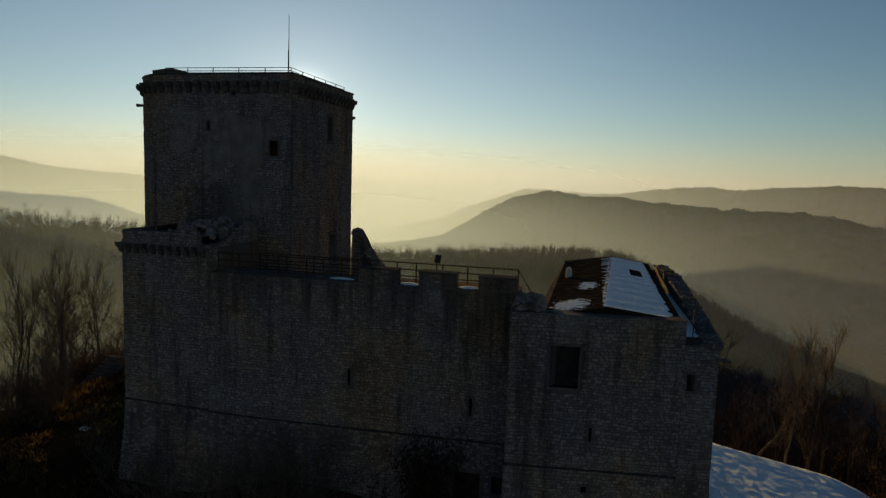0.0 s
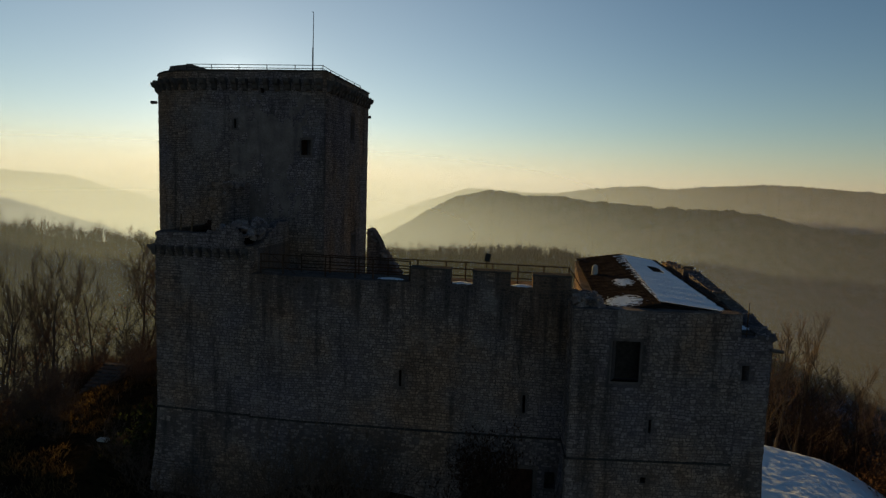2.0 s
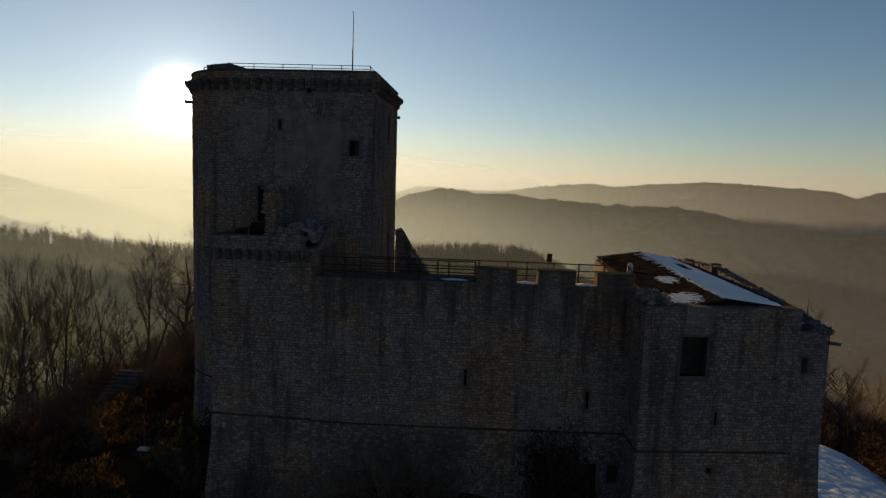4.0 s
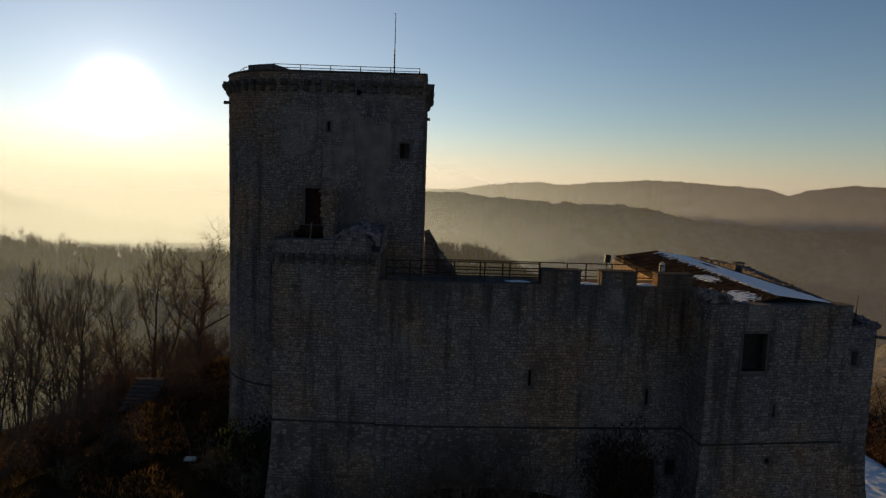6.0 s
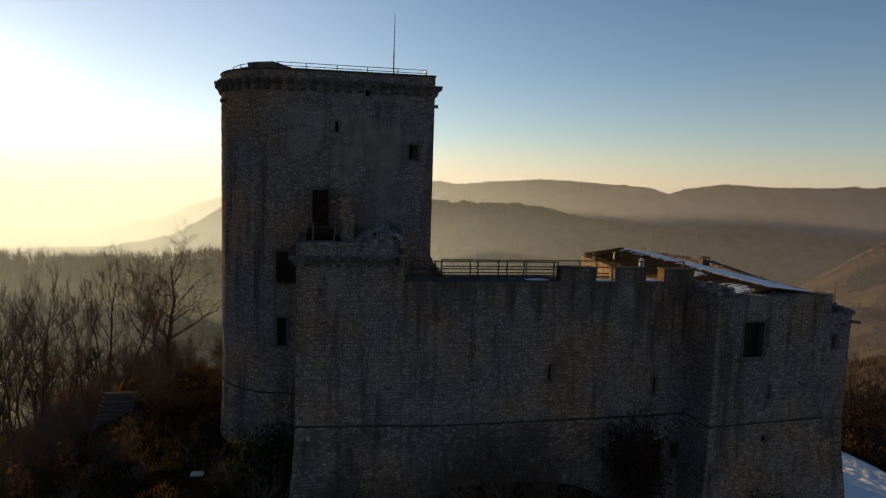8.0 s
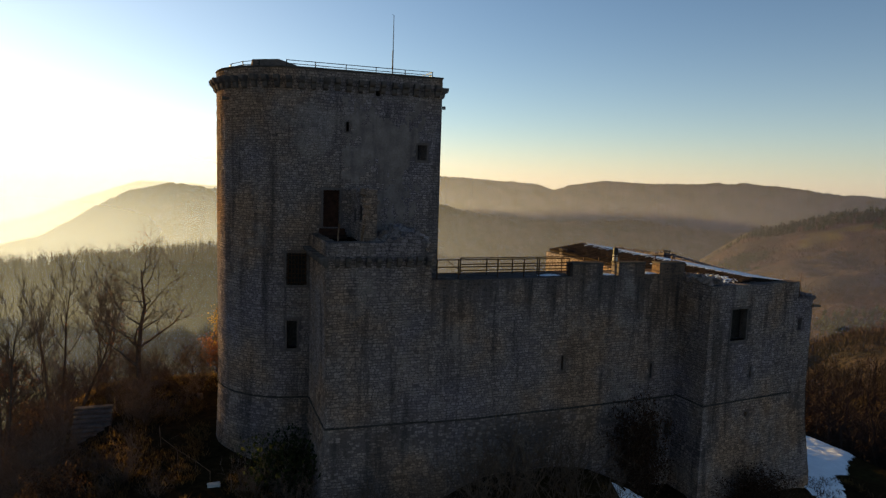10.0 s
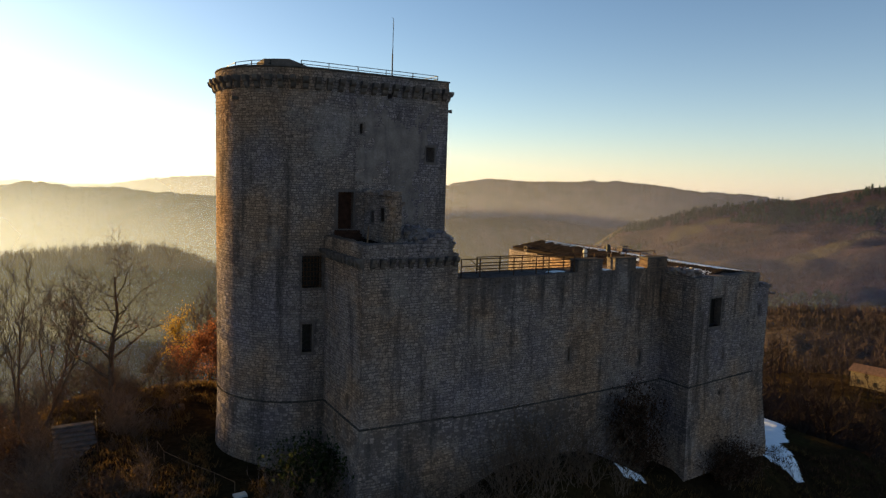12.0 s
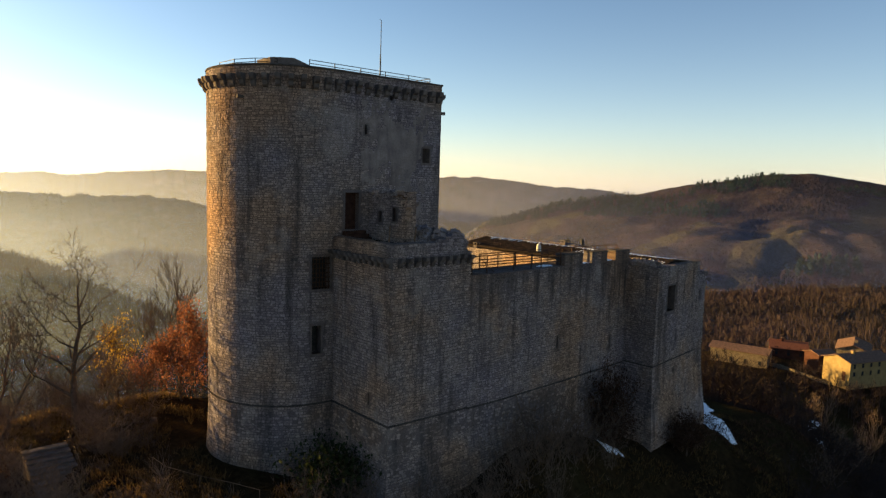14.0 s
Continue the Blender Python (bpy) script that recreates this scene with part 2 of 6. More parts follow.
def rod(bm, a, b, r0, r1=None, n=8):
    a, b = Vector(a), Vector(b)
    r1 = r0 if r1 is None else r1
    q = (b - a).to_track_quat("Z", "Y").to_matrix()
    rings = []
    for p, r in ((a, r0), (b, r1)):
        rings.append([bm.verts.new(p + q @ Vector((r * math.cos(2 * math.pi * k / n), r * math.sin(2 * math.pi * k / n), 0))) for k in range(n)])
    for k in range(n):
        bm.faces.new((rings[0][k], rings[0][(k + 1) % n], rings[1][(k + 1) % n], rings[1][k]))
    bm.faces.new(rings[0][::-1])
    bm.faces.new(rings[1])


class Plan:
    """A wall line in plan; outside lies to the right of its direction. taper(z) pushes the face outwards low down."""

    def __init__(self, pts, taper=None):
        self.p = np.array(pts, float)
        seg = np.diff(self.p, axis=0)
        ln = np.hypot(seg[:, 0], seg[:, 1])
        self.s = np.concatenate([[0], np.cumsum(ln)])
        nrm = np.stack([seg[:, 1], -seg[:, 0]], 1) / ln[:, None]
        vn = np.zeros_like(self.p)
        vn[:-1] += nrm
        vn[1:] += nrm
        if np.allclose(self.p[0], self.p[-1]):
            vn[0] = vn[-1] = nrm[0] + nrm[-1]
        vn /= (vn ** 2).sum(1)[:, None] / 1.0 / np.sqrt((vn ** 2).sum(1))[:, None]
        cosine = np.ones(len(vn))
        cosine[:-1] = np.abs((vn[:-1] * nrm).sum(1))
        self.vn = vn / np.maximum(cosine, 0.6)[:, None]
        self.taper = taper or (lambda z: 0.0)
        self.length = self.s[-1]

    def at(self, s, z, off=0.0):
        i = int(np.clip(np.searchsorted(self.s, s, side="right") - 1, 0, len(self.s) - 2))
        f = (s - self.s[i]) / (self.s[i + 1] - self.s[i])
        p = self.p[i] * (1 - f) + self.p[i + 1] * f
        n = self.vn[i] * (1 - f) + self.vn[i + 1] * f
        p = p + n * (off + self.taper(z))
        return (p[0], p[1], z)

    def normal(self, s):
        i = int(np.clip(np.searchsorted(self.s, s, side="right") - 1, 0, len(self.s) - 2))
        d = self.p[i + 1] - self.p[i]
        d = d / np.hypot(*d)
        return np.array([d[1], -d[0]])

    def nearest(self, x, y):
        best = None
        for i in range(len(self.s) - 1):
            a, d = self.p[i], self.p[i + 1] - self.p[i]
            f = float(np.clip(((x, y) - a) @ d / (d @ d), 0, 1))
            q = a + f * d
            e = np.hypot(*(q - (x, y)))
            if best is None or e < best[0]:
                best = (e, self.s[i] + f * (self.s[i + 1] - self.s[i]))
        return best[1]


def shell(plan, z_levels, thick, holes):
    """A thick wall along a plan with rectangular openings (s0, s1, z0, z1) cut right through."""
    ss = sorted({round(float(v), 4) for v in plan.s} | {round(v, 4) for h in holes for v in h[:2]})
    zs = sorted({round(float(v), 4) for v in z_levels} | {round(v, 4) for h in holes for v in h[2:4]})
    ss = [v for i, v in enumerate(ss) if i == 0 or v - ss[i - 1] > 1e-3]
    closed = np.allclose(plan.p[0], plan.p[-1])
    ns, nz = len(ss), len(zs)
    verts = [plan.at(s, z, 0.0) for s in ss for z in zs] + [plan.at(s, z, -thick - plan.taper(z)) for s in ss for z in zs]
    base = ns * nz
    idx = lambda i, j, k: (i % (ns - 1) if closed else i) * nz + j + k * base

    def solid(i, j):
        if closed:
            i %= ns - 1
        if i < 0 or i >= ns - 1 or j < 0 or j >= nz - 1:
            return False
        sm, zm = (ss[i] + ss[i + 1]) / 2, (zs[j] + zs[j + 1]) / 2
        return not any(h[0] < sm < h[1] and h[2] < zm < h[3] for h in holes)

    faces = []
    for i in range(ns - 1):
        for j in range(nz - 1):
            if not solid(i, j):
                continue
            faces.append((idx(i, j, 0), idx(i + 1, j, 0), idx(i + 1, j + 1, 0), idx(i, j + 1, 0)))
            faces.append((idx(i, j, 1), idx(i, j + 1, 1), idx(i + 1, j + 1, 1), idx(i + 1, j, 1)))
            if not solid(i - 1, j):
                faces.append((idx(i, j, 0), idx(i, j + 1, 0), idx(i, j + 1, 1), idx(i, j, 1)))
            if not solid(i + 1, j):
                faces.append((idx(i + 1, j, 0), idx(i + 1, j, 1), idx(i + 1, j + 1, 1), idx(i + 1, j + 1, 0)))
            if not solid(i, j - 1):
                faces.append((idx(i, j, 0), idx(i, j, 1), idx(i + 1, j, 1), idx(i + 1, j, 0)))
            if not solid(i, j + 1):
                faces.append((idx(i, j + 1, 0), idx(i + 1, j + 1, 0), idx(i + 1, j + 1, 1), idx(i, j + 1, 1)))
    return verts, faces


def stones(plan, s0, s1, z0, z1, holes, rnd, course=(0.10, 0.20), length=(0.13, 0.38), relief=None, gaps=0.026):
    """Coursed rubble over a wall face: each stone a chamfered block with its own corners. Returns a list of (verts, faces) with the middle (s, z)."""
    out = []
    z = z0
    while z < z1 - 0.06:
        h = min(rnd.uniform(*course), z1 - z)
        s = s0 - rnd.uniform(0, 0.3)
        while s < s1:
            l = rnd.uniform(*length) * (0.7 + 1.6 * h)
            a, b = max(s, s0), min(s + l, s1)
            s += l
            if b - a < 0.08:
                continue
            if any(a < q[1] + 0.02 and b > q[0] - 0.02 and z < q[3] + 0.02 and z + h > q[2] - 0.02 for q in holes):
                continue
            sm, zm = (a + b) / 2, z + h / 2
            k = relief(sm, zm) if relief else 1.0
            if k <= 0 or rnd.random() < 0.02:
                continue
            g = gaps * rnd.uniform(0.5, 1.2)
            j = lambda: rnd.uniform(-0.02, 0.02)
            x0, x1, y0, y1 = a + g / 2, b - g / 2, z + g / 2, z + h - g / 2
            ring = []
            for cx, cy, ux, uy in ((x0, y0, 1, 1), (x1, y0, -1, 1), (x1, y1, -1, -1), (x0, y1, 1, -1)):
                cut = rnd.uniform(0.12, 0.42) * min(h, (b - a) * 0.8) if rnd.random() < 0.6 else 0
                p = (cx + ux * cut, cy + 0.3 * uy * abs(j()))
                q = (cx + 0.3 * ux * abs(j()), cy + uy * cut)
                if not cut:
                    ring.append((cx + j(), cy + j()))
                elif ux * uy > 0:
                    ring += [q, p]
                else:
                    ring += [p, q]
            cm, cz = sum(p[0] for p in ring) / len(ring), sum(p[1] for p in ring) / len(ring)
            wave = 0.10 * noise.noise(Vector((sm * 0.45, zm * 0.7, 3.3))) + 0.05 * noise.noise(Vector((sm * 2.1, zm * 1.1, 8.3))) + rnd.uniform(-0.016, 0.016)
            clip = lambda v: min(max(v, 0), plan.length)
            up = (0.004 + 0.032 * rnd.random() ** 1.4) * k
            low = [plan.at(clip(p[0]), p[1] + wave, -0.03) for p in ring]
            top = [plan.at(clip(cm + (p[0] - cm) * 0.93), cz + (p[1] - cz) * 0.89 + wave, up * rnd.uniform(0.7, 1.25)) for p in ring]
            out.append((sm, zm, low + top))
        z += h
    return out


def stone_faces(n, k=0):
    return [tuple(k + n + i for i in range(n))] + [(k + i, k + (i + 1) % n, k + n + (i + 1) % n, k + n + i) for i in range(n)]


def lay(parent, listed, single, name="stone", mat=None, label="rough grey-beige rubble stones in lime mortar"):
    """Stones for which single(s, z) holds become parts of their own (300 at most); the rest are one joined facing."""
    verts, faces, n = [], [], 0
    for sm, zm, vs in listed:
        if n < 300 and single(sm, zm):
            part(name, (vs, stone_faces(len(vs) // 2)), M_STONE_PART, parent)
            n += 1
        else:
            faces += stone_faces(len(vs) // 2, len(verts))
            verts += vs
    return part("rubble_facing", (verts, faces), mat or M_STONE, parent, label, kind="stuff")


def tube(verts, faces, pts, radii, sides):
    base = len(verts)
    for i, (p, r) in enumerate(zip(pts, radii)):
        d = (pts[min(i + 1, len(pts) - 1)] - pts[max(i - 1, 0)]).normalized()
        u = d.orthogonal().normalized()
        v = d.cross(u)
        for k in range(sides):
            a = 2 * math.pi * k / sides
            verts.append(tuple(p + (u * math.cos(a) + v * math.sin(a)) * r))
    for i in range(len(pts) - 1):
        for k in range(sides):
            a, b = base + i * sides + k, base + i * sides + (k + 1) % sides
            faces.append((a, b, b + sides, a + sides))


# ---- ground, hills, haze sheets ----
def smooth(a, b, v):
    t = min(max((v - a) / (b - a), 0.0), 1.0)
    return t * t * (3 - 2 * t)


def ground_z(x, y):
    """The castle knoll, its slopes, the valley round it and the wooded ridge behind."""
    # level strip along the castle from the tower to the wing
    dx = max(-39 - x, 0, x - 20)
    dy = max(31.5 - y, 0, y - 58)
    d = math.hypot(dx, dy)
    top = 0.9 - 0.055 * (x + 14) * (1 if x > -14 else 0.2) - 0.07 * max(0, min(x, 20) - 5)
    top += 1.0 * smooth(-27, -32, x)
    front = 1.25 if y < 31.5 else 0.8
    z = top - 46 * (1 - math.exp(-(d / 48.0) ** 1.3)) * front - 0.02 * d
    # bank of earth against the curtain wall
    z += 1.7 * math.exp(-((x + 14.5) / 5.8) ** 4) * smooth(26.5, 31.3, y) * (1 - smooth(34, 36, y))
    # shoulder running out to the left and back
    az = math.degrees(math.atan2(x + 20, y - 40))
    z += 4.0 * smooth(8, 40, d) * math.exp(-((az + 62) / 30) ** 2) * (1 - smooth(60, 160, d))
    # village saddle to the right
    v = math.exp(-(((x - 140) / 75) ** 2 + ((y - 85) / 65) ** 2))
    z = z * (1 - v) + (-27.5 + 0.03 * (x - 140)) * v
    r = math.hypot(x + 20, y - 10)
    # deep valley behind the castle, towards the sun
    side = math.degrees(math.atan2(x + 22, y - 5))
    z -= 88 * smooth(92, 235, r) * smooth(46, 12, side) * smooth(-150, -95, side)
    z -= 40 * smooth(150, 420, r)
    z -= 160 * smooth(500, 1500, r)
    z += 0.9 * noise.noise(Vector((x * 0.13, y * 0.13, 0))) * smooth(0, 12, d) + 0.22 * noise.noise(Vector((x * 0.6, y * 0.6, 2))) * smooth(0, 5, max(d, -33 - x)) + 4.0 * noise.noise(Vector((x * 0.012, y * 0.012, 4))) * smooth(60, 160, d)
    return z


def ground_material():
    m, nt, b = material("winter_ground", 0.95)
    geo = nt.nodes.new("ShaderNodeNewGeometry")
    pos = geo.outputs["Position"]
    n1 = noise_node(nt, 0.09, 6, 0.6, pos)
    n2 = noise_node(nt, 2.2, 7, 0.7, pos)
    c1 = ramp(nt, ((0.35, (0.016, 0.012, 0.009)), (0.55, (0.038, 0.026, 0.014)), (0.75, (0.036, 0.036, 0.016))))
    nt.links.new(n1.outputs["Fac"], c1.inputs[0])
    c2 = ramp(nt, ((0.3, (0.45, 0.42, 0.38)), (0.75, (1.25, 1.15, 0.95))))
    nt.links.new(n2.outputs["Fac"], c2.inputs[0])
    col = mix(nt, 1.0, c1.outputs[0], c2.outputs[0], "MULTIPLY")
    nt.links.new(col, b.inputs["Base Color"])
    bump(nt, b, n2.outputs["Fac"], 1.0, 0.25)
    return m


M_GROUND = ground_material()


def build_ground():
    radii = list(np.concatenate([np.arange(0, 90, 1.0), np.geomspace(90, 4700, 60)]))
    n_az = 260
    verts, faces = [(-14.0, 40.0, ground_z(-14, 40))], []
    for r in radii[1:]:
        for k in range(n_az):
            a = 2 * math.pi * k / n_az
            x, y = -14 + r * math.sin(a), 40 + r * math.cos(a)
            verts.append((x, y, ground_z(x, y)))
    for k in range(n_az):
        faces.append((0, 1 + (k + 1) % n_az, 1 + k))
    for i in range(len(radii) - 2):
        for k in range(n_az):
            a, b = 1 + i * n_az + k, 1 + i * n_az + (k + 1) % n_az
            faces.append((a, b, b + n_az, a + n_az))
    ob = part("ground", (verts, faces), M_GROUND, None, smooth=True)
    tagged(ob, "dry winter grass and leaf litter on the castle hill", "ground", kind="structure")


build_ground()
HILL_EYE = (-22.0, 5.0)


def ridge(name, radius, depth, profile, drop, mat, label, rough, seed, az0=-100, az1=130, step=0.22, treeline=0.0):
    """A long hill seen from the castle: crest heights by azimuth (degrees, elevation in degrees), falling both ways."""
    pa, pe = zip(*profile)
    rnd = random.Random(seed)
    azs = np.arange(az0, az1, step)
    shape = ((-1.0, 1.0), (-0.72, 0.86), (-0.5, 0.66), (-0.32, 0.45), (-0.2, 0.28), (-0.1, 0.12), (-0.04, 0.035), (0.0, 0.0), (0.15, 0.15), (0.6, 0.8))
    verts, faces = [], []
    for a in azs:
        el = float(np.interp(a, pa, pe))
        r = radius * (1 + 0.06 * math.sin(a * 0.11 + seed))
        crest = 20 + r * math.tan(radians(el)) + rough * noise.noise(Vector((a * 0.9, seed, 0))) + rough * 0.5 * noise.noise(Vector((a * 3.1, seed, 2)))
        for f, dz in shape:
            rr = r + f * depth
            gully = 1 + 0.22 * noise.noise(Vector((a * 0.16, f * 1.7, seed))) + 0.10 * noise.noise(Vector((a * 0.5, f * 4, seed)))
            bumpy = treeline * rnd.random() ** 2 if abs(f) < 0.05 else 0.0
            verts.append((HILL_EYE[0] + rr * math.sin(radians(a)), HILL_EYE[1] + rr * math.cos(radians(a)), crest - drop * dz * gully + bumpy))
    n = len(shape)
    for i in range(len(azs) - 1):
        for j in range(n - 1):
            k = i * n + j
            faces.append((k, k + n, k + n + 1, k + 1))
    ob = part(name, (verts, faces), mat, None, smooth=True)
    tagged(ob, label, "hills", kind="structure")
    return ob


def meadow(x, y):
    """Strips of open field among the woods: above 0.34 there is grass."""
    return noise.noise(Vector((x * 0.0035, y * 0.009, 41.0))) + 0.25 * noise.noise(Vector((x * 0.02, y * 0.02, 43.0)))


def wooded(name, dark, light, scale, grass=None):
    m, nt, b = material(name, 1.0)
    geo = nt.nodes.new("ShaderNodeNewGeometry")
    n1 = noise_node(nt, scale, 6, 0.65, geo.outputs["Position"])
    n2 = noise_node(nt, scale * 9, 5, 0.7, geo.outputs["Position"])
    c1 = ramp(nt, ((0.35, dark), (0.62, light)))
    nt.links.new(n1.outputs["Fac"], c1.inputs[0])
    col = mix(nt, 0.7, c1.outputs[0], n2.outputs["Fac"], "OVERLAY")
    if grass:
        fld = nt.nodes.new("ShaderNodeAttribute")
        fld.attribute_name = "meadow"
        col = mix(nt, fld.outputs["Fac"], col, grass)
    nt.links.new(col, b.inputs["Base Color"])
    bump(nt, b, n2.outputs["Fac"], 1.0, 12.0)
    return m


M_FAR = wooded("far_woods", (0.022, 0.021, 0.021), (0.050, 0.042, 0.040), 0.006)
M_MID = wooded("winter_woods", (0.019, 0.018, 0.018), (0.058, 0.042, 0.038), 0.011, (0.058, 0.050, 0.030))
M_NEARWOOD = wooded("near_winter_woods", (0.014, 0.013, 0.008), (0.038, 0.030, 0.017), 0.02)

FAR = [(-100, 1.5), (-60, 2.0), (-47, 0.4), (-43.5, -0.4), (-37.7, -0.8), (-30, -3.0), (-26, -4.4), (-18.3, -5.0), (-13.3, -3.8), (-9.4, -2.2), (-5.5, -0.9), (-0.3, -1.2), (2.2, -1.1), (6.4, -0.45), (9.6, -0.3), (10.7, -0.5),
       (13.8, -0.2), (18.2, 0.15), (21.4, 0.06), (24.2, -0.1), (27.1, -0.25), (28.8, -0.7), (30.1, -0.24), (33, 0.18), (37, 0.05), (41, 0.2), (43.8, 0.32), (47.7, 0.0), (49.3, -0.3), (54, -0.45), (57, -0.9), (62, -1.2), (130, -1.0)]
MID = [(-100, -6), (-30, -7), (-17.2, -6.1), (-12.7, -5.3), (-8.9, -3.0), (-6.5, -1.7), (-3.4, -1.05), (-0.3, -1.4), (2.5, -1.4), (5.7, -1.75), (7.2, -1.8), (10.7, -2.0), (16.4, -2.0), (18.3, -2.2), (22, -3.0), (29.5, -3.45), (35.5, -3.0), (41.7, -3.6), (60, -5), (130, -6)]
RIGHT = [(26, -19.8), (31, -15.5), (38, -8.0), (44, -3.6), (50, -1.8), (55.0, -0.95), (57, -0.75), (60.7, 0.13), (64, 0.6), (66.5, 1.1), (70, 1.3), (72.5, 0.9), (75, 0.5), (85, 1.5), (130, 2.5)]
# the wooded ridge below the castle: crest of its trees, and how far off it runs
WOOD_TOP = [(-110, 0.2), (-70, -0.8), (-47, -3.4), (-43.2, -3.3), (-37.8, -4.0), (-26.5, -5.7), (-21, -6.1), (-15, -6.3), (-10, -6.0), (-5, -5.7), (-0.5, -5.5), (4.5, -5.5), (6.5, -6.2), (9.6, -7.8), (12.6, -9.4), (17, -11.3), (30, -14), (130, -16)]
WOOD_FAR = ((-110, 330), (-46, 345), (-38, 375), (-27, 400), (-20, 440), (-10, 510), (0, 565), (12, 590), (130, 590))


def wood_far(a):
    return float(np.interp(a, [p[0] for p in WOOD_FAR], [p[1] for p in WOOD_FAR]))


WOOD = [(a, e - math.degrees(11.0 / wood_far(a))) for a, e in WOOD_TOP]
ridge("backdrop_far_hills", 3600, 900, FAR, 330, M_FAR, "far hazy wooded hills in evening light", 8, 3.0, step=0.11, treeline=5.0)
ridge("backdrop_middle_hills", 2100, 800, MID, 300, M_FAR, "hazy wooded hills across the valley", 6, 9.0, step=0.13, treeline=4.0)


def hillside(name, r0, far, az0, az1, base_el, profile, power, swell, lump, mat, label, seed, step, nr):
    """A wooded slope that rises away from the castle to a crest: folds of the land and the lumps of tree crowns are relief."""
    pa, pe = zip(*profile)
    azs = np.arange(az0, az1, step)
    verts, faces = [], []
    n = nr + 4
    for a in azs:
        el = float(np.interp(a, pa, pe))
        sn, cs = math.sin(radians(a)), math.cos(radians(a))
        for j in range(n):
            f = j / nr
            g = min(f, 1.0)
            r = r0 + (far(a) - r0) * f * (0.45 + 0.55 * f)
            x, y = HILL_EYE[0] + r * sn, HILL_EYE[1] + r * cs
            e = base_el + (el - base_el) * g ** power
            z = 20 + r * math.tan(radians(e))
            k = g * (1 - g) * 4
            z += swell * k * (noise.noise(Vector((x * 0.0058 + y * 0.0022, (y - x) * 0.0016, seed))) + 0.45 * noise.noise(Vector((x * 0.011, y * 0.011, seed + 3))) + 0.22 * noise.noise(Vector((x * 0.027, y * 0.027, seed + 7))))
            d, _ = noise.voronoi(Vector((x / 7.0, y / 7.0, seed)))
            z += lump * (0.75 - d[0]) * (0.6 + 0.6 * noise.noise(Vector((x * 0.02, y * 0.02, seed + 5))))
            if f > 1:
                z -= (f - 1) * nr * 14
            verts.append((x, y, z))
    for i in range(len(azs) - 1):
        for j in range(n - 1):
            k = i * n + j
            faces.append((k, k + 1, k + n + 1, k + n))
    ob = part(name, (verts, faces), mat, None, smooth=True)
    at = ob.data.attributes.new("meadow", "FLOAT", "POINT")
    at.data.foreach_set("value", [smooth(0.31, 0.37, meadow(v[0], v[1])) if mat is M_MID else 0.0 for v in verts])
    tagged(ob, label, "hillside", kind="structure")


hillside("backdrop_right_hill", 300, lambda a: 1300.0, 26, 112, -20.0, RIGHT, 0.62, 46, 2.6, M_MID, "brown winter woods with dark pines on a broad hill", 14.0, 0.24, 150)
SLOPE = [(36, -24), (42, -17), (47, -13.2), (52, -10.6), (57, -9.4), (63, -9.0), (70, -7.8), (75, -7.2), (85, -6.6), (112, -6)]
hillside("backdrop_right_slope", 215, lambda a: 470.0, 36, 112, -24.0, SLOPE, 0.7, 12, 2.0, M_MID, "red-brown bare woods on the slope beyond the village", 17.0, 0.3, 60)
hillside("backdrop_near_ridge", 190, wood_far, -100, 34, -36.0, WOOD, 0.75, 7, 2.0, M_NEARWOOD, "misty wooded ridge below the castle", 21.0, 0.42, 70)


def haze_sheet_material(name, tint):
    """Thin translucent sheet that lets the sun through, standing in for haze."""
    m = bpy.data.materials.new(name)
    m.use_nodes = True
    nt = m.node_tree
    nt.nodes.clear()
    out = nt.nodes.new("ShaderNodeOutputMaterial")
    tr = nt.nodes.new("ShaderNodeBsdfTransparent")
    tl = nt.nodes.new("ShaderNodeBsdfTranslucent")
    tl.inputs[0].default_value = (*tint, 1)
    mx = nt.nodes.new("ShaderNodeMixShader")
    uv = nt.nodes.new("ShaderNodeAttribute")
    uv.attribute_name = "haze_amount"
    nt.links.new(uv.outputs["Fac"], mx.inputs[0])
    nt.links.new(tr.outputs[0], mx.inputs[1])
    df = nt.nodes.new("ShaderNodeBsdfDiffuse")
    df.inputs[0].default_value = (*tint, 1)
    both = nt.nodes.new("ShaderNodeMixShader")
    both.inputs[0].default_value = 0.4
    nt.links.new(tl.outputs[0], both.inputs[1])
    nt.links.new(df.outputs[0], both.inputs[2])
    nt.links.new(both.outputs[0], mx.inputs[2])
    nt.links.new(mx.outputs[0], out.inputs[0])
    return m


